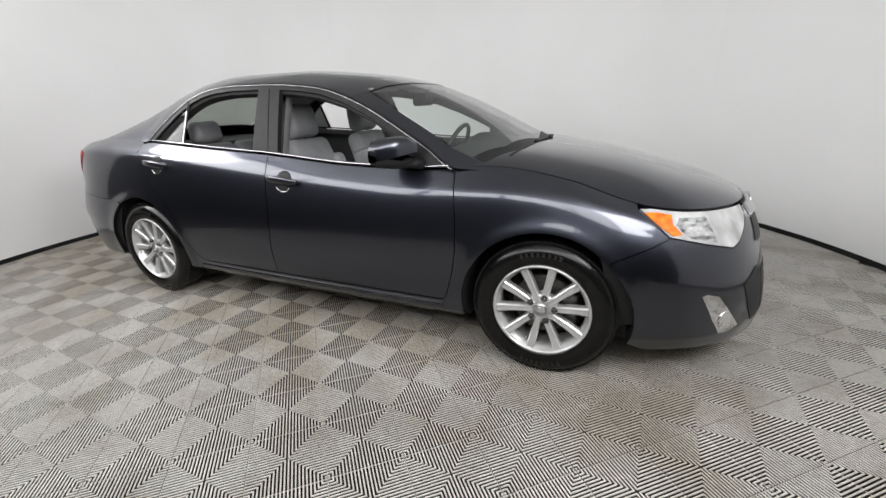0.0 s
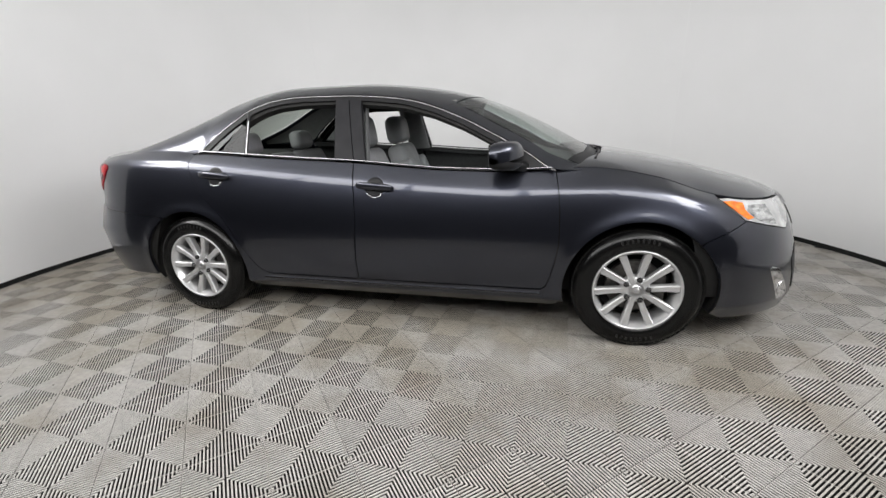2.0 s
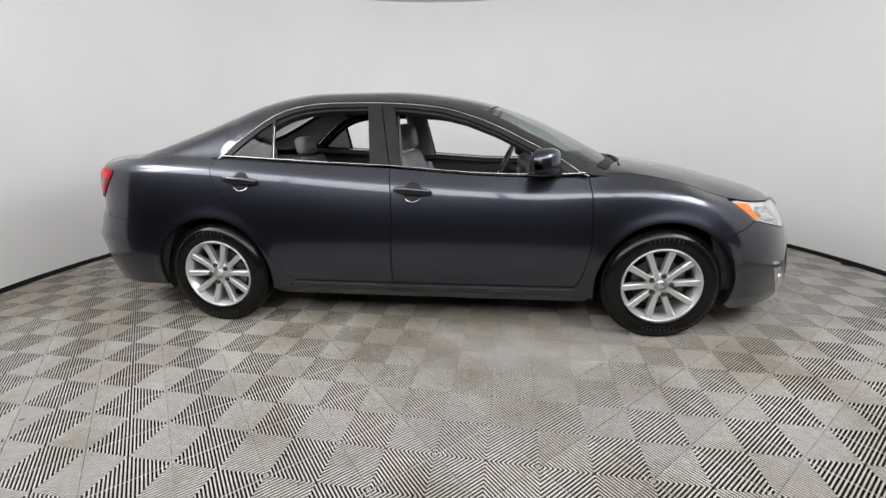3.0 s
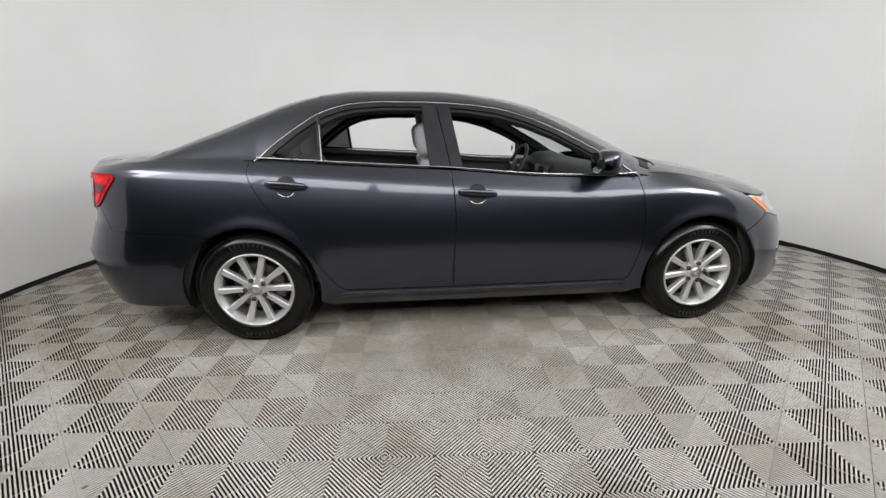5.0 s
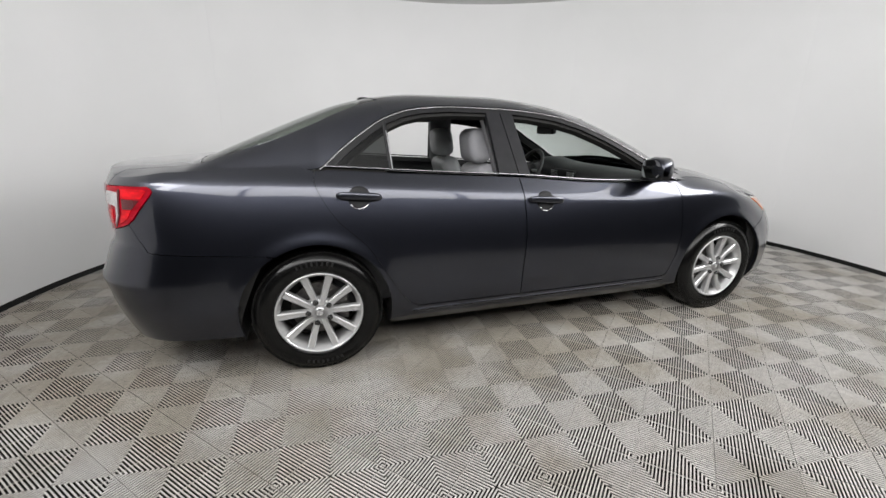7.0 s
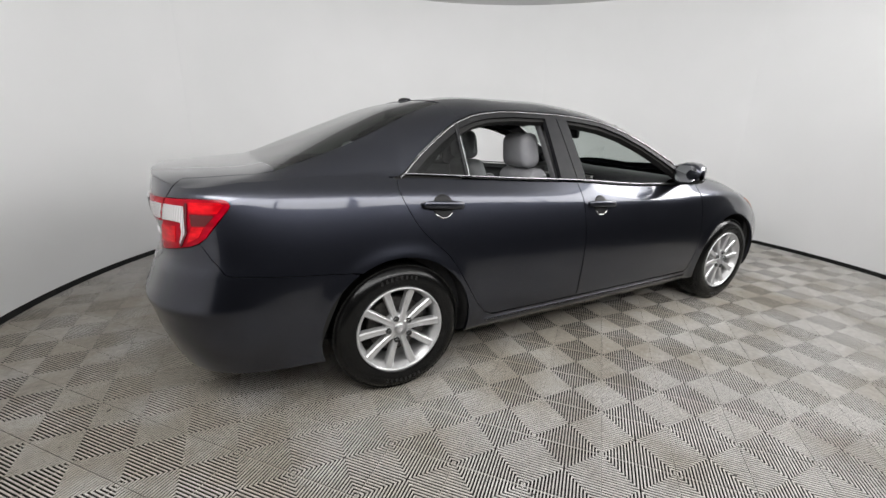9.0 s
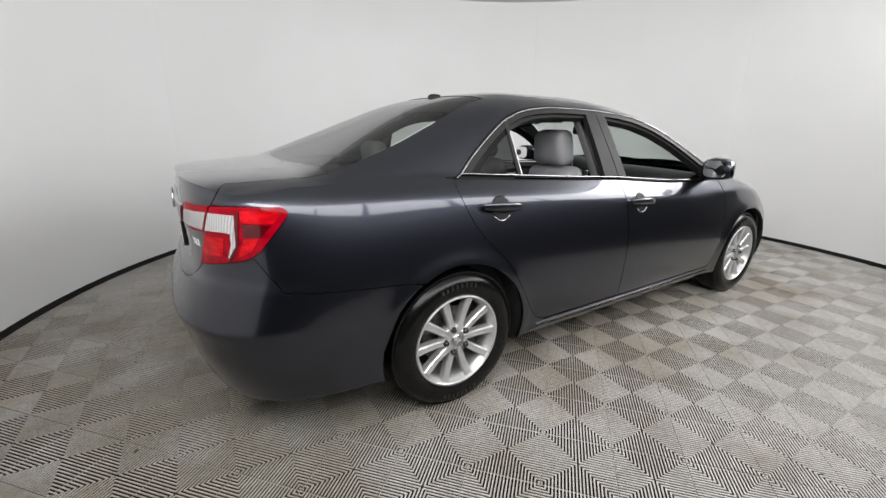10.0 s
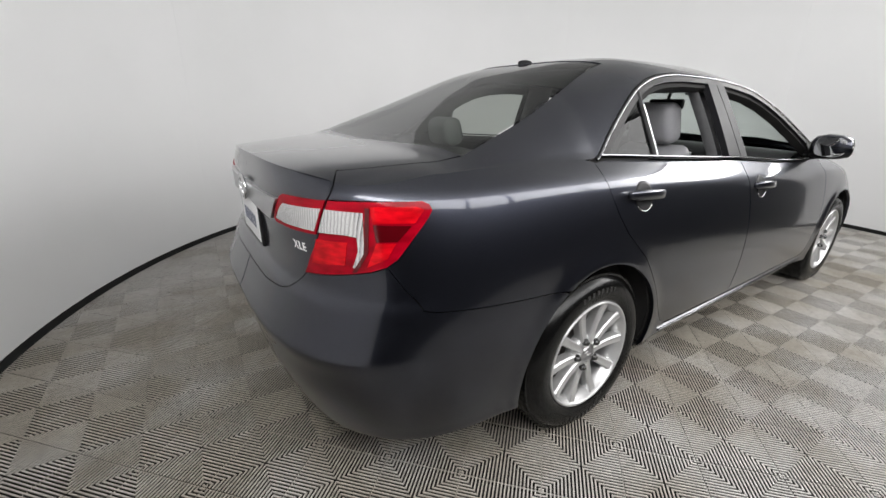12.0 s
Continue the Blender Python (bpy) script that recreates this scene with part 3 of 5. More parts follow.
def edge_z(s):
    if s > -2.02:
        return top_z(min(s, 3.0))
    p = skin(s, 1.06)
    return deck_edge_z(p.x, p.y)


def edge(s):
    return skin(s, edge_z(s))


def lid(heights, s_of_x, power):
    """Height over the plan of the hood or the boot lid, resting on the wings' top edges."""
    def surface(x, y):
        e = edge(s_of_x(x))
        f = min(abs(y) / max(-e.y, 0.02), 1.02)
        return Vector((x, y, e.z + (heights(x) - e.z) * (1 - f ** power)))
    return surface


EDGE_S = np.linspace(S_TAIL, S_NOSE, 700)
EDGE_X = np.array([edge(s).x for s in EDGE_S])
EDGE_Y = np.array([-edge(s).y for s in EDGE_S])


def s_on_edge(x):
    return float(np.interp(x, EDGE_X, EDGE_S))


hood = lid(hood_z, s_on_edge, 3.2)


def deck_raw(x, y):
    """The boot lid and the tops of the rear quarters, flowing up into the roof's pillars."""
    s = max(s_on_edge(x), -2.4)
    w, zt = top_y(s), deck_edge_z(x, y)
    out = ((max(0.0, XR - x) / (XR + 2.395)) ** N_REAR + (abs(y) / w) ** N_REAR) ** (1 / N_REAR)
    out = min(out, 1.02)
    a = zt + (deck_z(x) - zt) * (1 - out ** 5)
    if x < -2.13:
        return Vector((x, y, a))
    b = upper(x, y).z
    near = min(1.0, (x + 2.13) / 0.2)
    b -= 0.03 * (1 - near)
    k = 0.020 * max(0.0, 1 - out ** 6) * near
    return Vector((x, y, (a + b + math.sqrt((a - b) ** 2 + k * k)) / 2))


def deck(x, y):
    """The same, brought down to the exact top edge of the rear quarters."""
    p = deck_raw(x, y)
    if -2.20 < x < -1.36:
        e = edge(s_on_edge(x))
        fade = min(1.0, (x + 2.20) / 0.2) * min(1.0, (-1.36 - x) / 0.06)
        p.z += (e.z - deck_raw(x, e.y).z) * fade * min(abs(y / e.y), 1.0) ** 9
    return p



def arc(cx, cz, r, a0, a1, n=22):
    return [(cx + r * math.cos(radians(a0 + (a1 - a0) * i / n)), cz + r * math.sin(radians(a0 + (a1 - a0) * i / n))) for i in range(n + 1)]


def belt(x0, x1, n=14, off=0.0):
    return [(x0 + (x1 - x0) * i / n, top_z(x0 + (x1 - x0) * i / n) + off) for i in range(n + 1)]


DOOR_FRONT = [(0.945, 0.965), (0.962, 0.86), (0.972, 0.75), (0.974, 0.583), (0.955, 0.47), (0.938, 0.409), (0.915, 0.335), (0.89, 0.316)]
DOOR_MID = [(-0.216, 1.011), (-0.203, 0.90), (-0.196, 0.78), (-0.193, 0.675), (-0.203, 0.56), (-0.209, 0.45), (-0.207, 0.314)]
DOOR_REAR = [(-1.362, 1.068), (-1.368, 1.02), (-1.350, 0.965), (-1.305, 0.88), (-1.253, 0.809), (-1.190, 0.750), (-1.129, 0.693), (-1.080, 0.620), (-1.033, 0.539), (-0.985, 0.455), (-0.947, 0.396), (-0.895, 0.336), (-0.84, 0.315)]
SEAM_R = [(-1.62, 0.674), (-1.9, 0.697), (-2.11, 0.713), (-2.138, 0.720), (-2.199, 0.776), (-2.245, 0.841)]
SEAM_F = [(1.680, 0.614), (1.80, 0.659), (1.916, 0.702)]
LAMP_FRONT = [(-2.245, 0.841), (-2.211, 0.863), (-2.106, 0.972), (-2.094, 0.990), (-2.100, 1.005), (-2.118, 1.013)]
LAMP_LOW = [(-2.290, 0.826), (-2.350, 0.814), (-2.455, 0.794), (-2.536, 0.780)]
LID_LOW = [(-2.547, 0.771), (-2.577, 0.743), (-2.608, 0.718), (-2.66, 0.702), (-2.78, 0.690)]
LID_SIDE = [(-2.502, 0.840), (-2.450, 0.908), (-2.393, 1.010)]

car = tagged(new("sedan_car"), "dark grey metallic four-door sedan parked on grey vented floor tiles", "car")


def both(name, poly, surface, mat, parent, label="", **kw):
    sheet(name, poly, surface, mat, parent, label=label, **kw)
    sheet(name, poly, surface, mat, parent, mirror=True, label=label, **kw)


HL_TOP = [(1.812, 0.811)] + [(s, top_z(s) - 0.006) for s in np.linspace(1.87, 2.47, 12)]
HL_LOW = [(2.452, 0.742), (2.362, 0.689), (2.300, 0.653), (2.241, 0.635), (2.086, 0.667), (1.955, 0.697), (1.919, 0.705)]
LID_S = -2.345


def build_shell():
    mid = S_TAIL
    for mirror in (False, True):
        sheet("front_door", list(reversed(DOOR_FRONT)) + belt(0.945, -0.216, 18)[1:-1] + DOOR_MID, skin, PAINT, car, mirror=mirror, gap=0.0032, cell=(0.04, 0.012), label="dark grey front door with its window open")
        sheet("rear_door", list(reversed(DOOR_MID)) + belt(-0.216, -1.362, 18)[1:-1] + DOOR_REAR, skin, PAINT, car, mirror=mirror, gap=0.0032, cell=(0.04, 0.012), label="dark grey rear door with its window open")
        wing = [(0.985, 0.235), (0.905, 0.24), (0.90, 0.305)] + list(reversed(DOOR_FRONT)) + belt(0.96, 1.806, 24)[1:] + [(1.806, 0.810), (1.905, 0.714)] + list(reversed(SEAM_F)) + arc(HUB_X, HUB_Z, ARCH_F, 45, 193, 26)
        sheet("front_fender", wing, skin, PAINT, car, mirror=mirror, cell=(0.03, 0.012))
        rim_line = [(u, edge_z(u)) for u in np.linspace(LID_S, -1.40, 60)]
        quarter = DOOR_REAR + [(-0.90, 0.305), (-0.93, 0.235), (-1.01, 0.24)] + arc(-HUB_X, HUB_Z, ARCH_R, -9, 119, 26) + SEAM_R[:-1] + LAMP_FRONT + [(-2.25, 1.015), (-2.386, 1.012)] + rim_line
        sheet("rear_quarter_panel", quarter, skin, PAINT, car, gap=0.0, mirror=mirror, cell=(0.04, 0.015))
        sheet("rocker_sill", [(-1.005, 0.237), (-0.985, 0.203), (-0.95, 0.186), (0.95, 0.186), (0.975, 0.203), (0.985, 0.233), (0.906, 0.238), (0.90, 0.311), (0.5, 0.311), (-0.8, 0.311), (-0.90, 0.311), (-0.929, 0.233)], skin, PAINT, car, gap=0.0004, mirror=mirror)
    fb = [(1.770, 0.20)] + [(s, 0.166) for s in np.linspace(1.82, S_NOSE, 16)] + [(s, 0.770) for s in np.linspace(S_NOSE, 2.49, 8)] + HL_LOW + list(reversed(SEAM_F)) + arc(HUB_X, HUB_Z, ARCH_F, 44, -18, 14)
    both("front_bumper", fb, skin, PAINT, car, gap=0.0026, cell=(0.03, 0.02))
    rb = arc(-HUB_X, HUB_Z, ARCH_R, 192, 121, 16) + SEAM_R + LAMP_LOW + LID_LOW + [(s, 0.690) for s in np.linspace(-2.85, mid, 6)] + [(s, 0.248) for s in np.linspace(mid, -1.80, 14)]
    both("rear_bumper", rb, skin, PAINT, car, gap=0.0032, cell=(0.04, 0.015))
    face = [(s, 0.690) for s in np.linspace(mid, -2.85, 6)] + LID_LOW[::-1] + LID_SIDE + [(s, edge_z(s)) for s in np.linspace(LID_S - 0.006, mid, 22)]
    both("trunk_face", face, skin, PAINT, car, gap=0.0, rim=0.004, cell=(0.04, 0.015))
    hs = np.linspace(s_on_edge(1.02), S_NOSE, 26)
    right = [(edge(s).x, edge(s).y * 0.999) for s in hs]
    poly = right + [(x, -y) for x, y in reversed(right[:-1])] + [(1.20, 0.45), (1.265, 0.0), (1.20, -0.45)]
    sheet("hood", poly, hood, PAINT, car, gap=0.0010, cell=(0.03, 0.03))
    cut = [(-1.885, -0.658), (-1.95, -0.640), (-2.06, -0.606), (-2.15, -0.573), (-2.24, -0.536)]
    hs = np.linspace(LID_S - 0.006, mid, 22)
    right = [(x, y + 0.005) for x, y in cut] + [(edge(s).x, edge(s).y) for s in hs]
    base = [(-1.888, 0.640), (-1.912, 0.44), (-1.932, 0.22), (-1.940, 0.0), (-1.932, -0.22), (-1.912, -0.44), (-1.888, -0.640)]
    poly = right + [(x, -y) for x, y in reversed(right[:-1])] + base
    sheet("trunk_lid", poly, deck, PAINT, car, gap=0.0, rim=0.004, cell=(0.02, 0.03))
    roof = [(0.36, -0.556), (0.43, -0.30), (0.455, 0.0), (0.43, 0.30), (0.36, 0.556)] + [(x, rail_y(x)) for x in np.linspace(0.30, -0.96, 18)] + [(-0.98, 0.45), (-1.02, 0.3), (-1.035, 0.0), (-1.02, -0.3), (-0.98, -0.45)] + [(x, -rail_y(x)) for x in np.linspace(-0.96, 0.30, 18)]
    sheet("roof", roof, upper, PAINT, car, gap=0.001, cell=(0.05, 0.03), rim=0.01)
    for sg in (1, -1):
        rear = [(edge(s).x, -sg * edge(s).y) for s in np.linspace(-1.42, LID_S, 60)]
        sail = [(x, sg * rail_y(x)) for x in np.linspace(-0.96, -1.40, 16)] + rear + [(x, -sg * y) for x, y in reversed(cut)] + [(-1.87, sg * 0.655), (-1.60, sg * 0.596), (-1.30, sg * 0.523), (-1.10, sg * 0.472), (-0.98, sg * 0.45)]
        sheet("rear_pillar", sail, deck, PAINT, car, gap=0.0, cell=(0.03, 0.02), rim=0.006)
        apost = [(x, sg * rail_y(x)) for x in np.linspace(0.30, 1.12, 20)] + [(1.10, sg * 0.715), (0.9, sg * 0.705), (0.6, sg * 0.638), (0.36, sg * 0.556)]
        sheet("front_pillar", apost, upper, PAINT, car, gap=0.0003, cell=(0.03, 0.02), rim=0.006)
    ws = [(0.37, -0.546), (0.44, -0.30), (0.465, 0.0), (0.44, 0.30), (0.37, 0.546), (0.6, 0.628), (0.9, 0.695), (1.07, 0.705), (1.16, 0.5), (1.24, 0.0), (1.16, -0.5), (1.07, -0.705), (0.9, -0.695), (0.6, -0.628)]
    sheet("windshield", ws, upper, SHIELD, car, gap=0.0, cell=(0.05, 0.05), rim=0.0, lift=-0.003, label="clear laminated windshield")
    band = [(1.07, -0.703), (1.16, -0.5), (1.24, 0.0), (1.16, 0.5), (1.07, 0.703), (1.005, 0.700), (1.105, 0.5), (1.185, 0.0), (1.105, -0.5), (1.005, -0.700)]
    sheet("windshield_band", band, upper, BLACK, car, gap=0.0, cell=(0.05, 0.05), rim=0.002, lift=0.0015, label="black border along the foot of the windshield")
    cowl = [(1.07, -0.71), (1.16, -0.5), (1.24, 0.0), (1.16, 0.5), (1.07, 0.71), (1.16, 0.72), (1.30, 0.5), (1.37, 0.0), (1.30, -0.5), (1.16, -0.72)]
    sheet("cowl", cowl, upper, BLACK, car, gap=0.0, cell=(0.05, 0.05), rim=0.01, lift=-0.012, label="black plastic cowl below the windshield")
    half = [(-1.045, 0.0), (-1.03, 0.3), (-0.99, 0.442), (-1.10, 0.464), (-1.30, 0.515), (-1.60, 0.588), (-1.865, 0.646), (-1.895, 0.636), (-1.919, 0.44), (-1.939, 0.22), (-1.947, 0.0)]
    bl = half + [(x, -y) for x, y in half[-2:0:-1]]
    sheet("rear_window", bl, deck, BACKGLASS, car, gap=0.0, cell=(0.05, 0.05), rim=0.0, lift=-0.003, label="dark tinted rear window")


build_shell()


# ---- wheels ----
def arm(bm, r0, r1, w0, w1, y0, y1, depth, m):
    """One spoke from the hub to the rim, with a raised rounded face."""
    rings = []
    for k in range(7):
        t = k / 6
        r, w = r0 + (r1 - r0) * t, w0 + (w1 - w0) * t ** 1.3
        y = y0 + (y1 - y0) * t + 0.006 * math.sin(math.pi * t)
        rings.append([bm.verts.new(m @ Vector((x * w, y + h, r))) for x, h in ((-0.5, depth), (-0.5, 0.006), (-0.34, 0.0), (0, 0.0035), (0.34, 0.0), (0.5, 0.006), (0.5, depth))])
    for p, q in zip(rings, rings[1:]):
        for k in range(6):
            bm.faces.new((p[k], p[k + 1], q[k + 1], q[k]))
    bm.faces.new(rings[-1])


def build_wheel(x, side, turn, nuts):
    """side is -1 for the right of the car; local y points inwards."""
    wheel = new("wheel")
    wheel.parent = car
    wheel.matrix_basis = pose(x, side * 0.880, HUB_Z + 0.004, 0, 0, 0 if side < 0 else 180)
    bm = bmesh.new()
    R = 0.334
    prof = [(0.222, 0.018), (0.228, 0.006), (0.240, 0.001), (0.262, -0.003), (0.285, -0.002), (0.302, 0.004), (0.314, 0.014), (0.322, 0.022), (0.329, 0.030), (R, 0.045), (R + 0.001, 0.105), (R, 0.165), (0.322, 0.19), (0.29, 0.205), (0.24, 0.203), (0.222, 0.195)]
    lathe(bm, prof, 96)
    bmesh.ops.recalc_face_normals(bm, faces=bm.faces[:])
    tyre = part("tyre", bm, RUBBER, wheel, "glossy black low-profile tyre")
    # shoulder blocks and raised sidewall marks
    bm = bmesh.new()
    for i in range(72):
        a = 2 * math.pi * i / 72
        m = Matrix.Rotation(a, 4, "Y")
        add_box(bm, (-0.0131, 0.027, 0.3255), (0.0131, 0.052, 0.3348), 0.0, m)
    tagged(part("tread", bm, RUBBER, wheel, smooth=False), kind="stuff")
    for base in (-20, 160):
        for i in range(8):
            bm = bmesh.new()
            add_box(bm, (-0.006, -0.0036, 0.270), (0.005, 0.0, 0.288), 0.0, Matrix.Rotation(radians(base + i * 5.2), 4, "Y"))
            part("sidewall_mark", bm, LETTER, wheel, smooth=False)
    bm = bmesh.new()
    lathe(bm, [(0.2225, 0.19), (0.216, 0.185), (0.205, 0.12), (0.196, 0.06), (0.2, 0.035), (0.209, 0.024), (0.2135, 0.012), (0.2165, 0.004), (0.2215, 0.001), (0.2265, 0.004), (0.2265, 0.012)], 80)
    bmesh.ops.recalc_face_normals(bm, faces=bm.faces[:])
    rim = part("rim", bm, ALLOY, wheel, "silver ten-spoke alloy rim")
    for i in range(10):
        bm = bmesh.new()
        arm(bm, 0.040, 0.211, 0.030, 0.040, 0.020, 0.012, 0.038, Matrix.Rotation(radians(turn + 36 * i), 4, "Y"))
        bmesh.ops.recalc_face_normals(bm, faces=bm.faces[:])
        creased(part("spoke", bm, ALLOY, wheel), 40)
    bm = bmesh.new()
    lathe(bm, [(0.0, 0.024), (0.022, 0.024), (0.030, 0.025), (0.033, 0.028), (0.046, 0.027), (0.066, 0.028), (0.074, 0.036), (0.076, 0.07)], 48)
    bmesh.ops.recalc_face_normals(bm, faces=bm.faces[:])
    part("hub", bm, ALLOY, wheel)
    bm = bmesh.new()
    lathe(bm, [(0.0, 0.018), (0.018, 0.0185), (0.0265, 0.021), (0.0285, 0.026)], 32)
    for rx, rz, off in ((0.018, 0.012, 0.0), (0.007, 0.011, 0.0), (0.013, 0.005, 0.004)):
        n = 24
        pts = [(rx * math.cos(2 * math.pi * k / n), 0.0175, off + rz * math.sin(2 * math.pi * k / n)) for k in range(n + 1)]
        tube(bm, pts, 0.0016, 6, up=Vector((0, 1, 0)))
    bmesh.ops.recalc_face_normals(bm, faces=bm.faces[:])
    part("hub_cap", bm, SATIN, wheel, "round satin hub cap with an oval emblem")
    for i in range(5):
        m = Matrix.Rotation(radians(nuts + 72 * i), 4, "Y") @ Matrix.Translation((0, 0, 0.060))
        bm = bmesh.new()
        lathe(bm, [(0.0, 0.008), (0.009, 0.0085), (0.0115, 0.012), (0.0125, 0.018), (0.0150, 0.0185), (0.0155, 0.030)], 12, m)
        bmesh.ops.recalc_face_normals(bm, faces=bm.faces[:])
        creased(part("lug_nut", bm, NUT, wheel, "dark lug nut"), 30)
    bm = bmesh.new()
    lathe(bm, [(0.05, 0.075), (0.07, 0.075), (0.075, 0.092), (0.145, 0.092), (0.147, 0.097), (0.147, 0.115), (0.05, 0.115)], 64)
    bmesh.ops.recalc_face_normals(bm, faces=bm.faces[:])
    creased(part("brake_disc", bm, DISC, wheel, "brake disc behind the spokes"), 40)
    bm = bmesh.new()
    add_box(bm, (0.085, 0.075, -0.075), (0.155, 0.15, 0.075), 0.012)
    part("brake_caliper", bm, DISC, wheel)
    bm = bmesh.new()
    lathe(bm, [(0.0, 0.15), (0.195, 0.16)], 40)
    part("backing_plate", bm, DARK, wheel)


for wx, turn_r, nuts_r in ((HUB_X, 12.0, 12.0), (-HUB_X, 17.0, 53.0)):
    build_wheel(wx, -1, turn_r, nuts_r)
    build_wheel(wx, 1, turn_r + 9, nuts_r + 9)


# ---- underside, wheel wells, inner shell ----
def build_underbody():
    for hx, ra, name in ((HUB_X, ARCH_F, "wheel_well"), (-HUB_X, ARCH_R, "wheel_well")):
        for side in (-1, 1):
            bm = bmesh.new()
            rings = []
            for i in range(25):
                a = radians(-18 + 216 * i / 24)
                r = ra + 0.012
                px, pz = hx + r * math.cos(a), HUB_Z + r * math.sin(a)
                rings.append([bm.verts.new((px, side * y, pz)) for y in (min(0.893, section(px, max(pz, 0.2)) - 0.012), 0.78, 0.58)])
            for p, q in zip(rings, rings[1:]):
                for k in range(2):
                    bm.faces.new((p[k], p[k + 1], q[k + 1], q[k]))
            bm.faces.new([r[2] for r in rings])
            part(name, bm, DARK, car, "black wheel well liner")
    bm = bmesh.new()
    add_box(bm, (-0.99, -0.72, 0.17), (0.98, 0.72, 0.21), 0.01)
    part("floor_pan", bm, DARK, car)
    bm = bmesh.new()
    add_box(bm, (-2.25, -0.57, 0.22), (-0.98, 0.57, 0.30), 0.03)
    add_box(bm, (-2.3, -0.45, 0.30), (-1.72, 0.45, 0.66), 0.03)
    part("rear_underbody", bm, DARK, car)
    bm = bmesh.new()
    add_box(bm, (0.98, -0.57, 0.19), (2.18, 0.57, 0.26), 0.03)
    add_box(bm, (1.1, -0.56, 0.26), (2.05, 0.56, 0.72), 0.03)
    part("engine_bay", bm, DARK, car)
    for hx in (HUB_X, -HUB_X):
        bm = bmesh.new()
        tube(bm, [(hx, -0.72, HUB_Z), (hx, 0.72, HUB_Z)], 0.04, 10)
        part("axle", bm, DARK, car)
    # dark liners close behind the panel gaps
    for mirror in (False, True):
        line = [(x, z) for x, z in [(-1.0, 0.24), (0.95, 0.24), (0.99, 0.5), (0.99, 0.8), (0.95, 0.945)]] + belt(0.9, -1.34, 16, -0.03) + [(-1.39, 0.95), (-1.28, 0.80), (-1.10, 0.62), (-1.0, 0.42)]
        sheet("inner_liner", line, skin, DARK, car, gap=0.0, rim=0.0, lift=-0.03, mirror=mirror, cell=(0.08, 0.06))
        line = [(1.70, 0.30), (S_NOSE, 0.30), (S_NOSE, 0.70), (2.3, 0.72), (1.85, 0.78), (1.4, 0.84), (1.02, 0.88), (1.02, 0.76), (1.2, 0.73), (1.4, 0.74), (1.62, 0.66)]
        sheet("inner_liner", line, skin, DARK, car, gap=0.0, rim=0.0, lift=-0.035, mirror=mirror, cell=(0.08, 0.06))
        line = [(-1.78, 0.30), (S_TAIL, 0.30), (S_TAIL, 1.0), (-2.2, 1.0), (-1.5, 0.99), (-1.36, 0.93), (-1.25, 0.77), (-1.40, 0.74), (-1.62, 0.68)]
        sheet("inner_liner", line, skin, DARK, car, gap=0.0, rim=0.0, lift=-0.035, mirror=mirror, cell=(0.08, 0.06))


build_underbody()


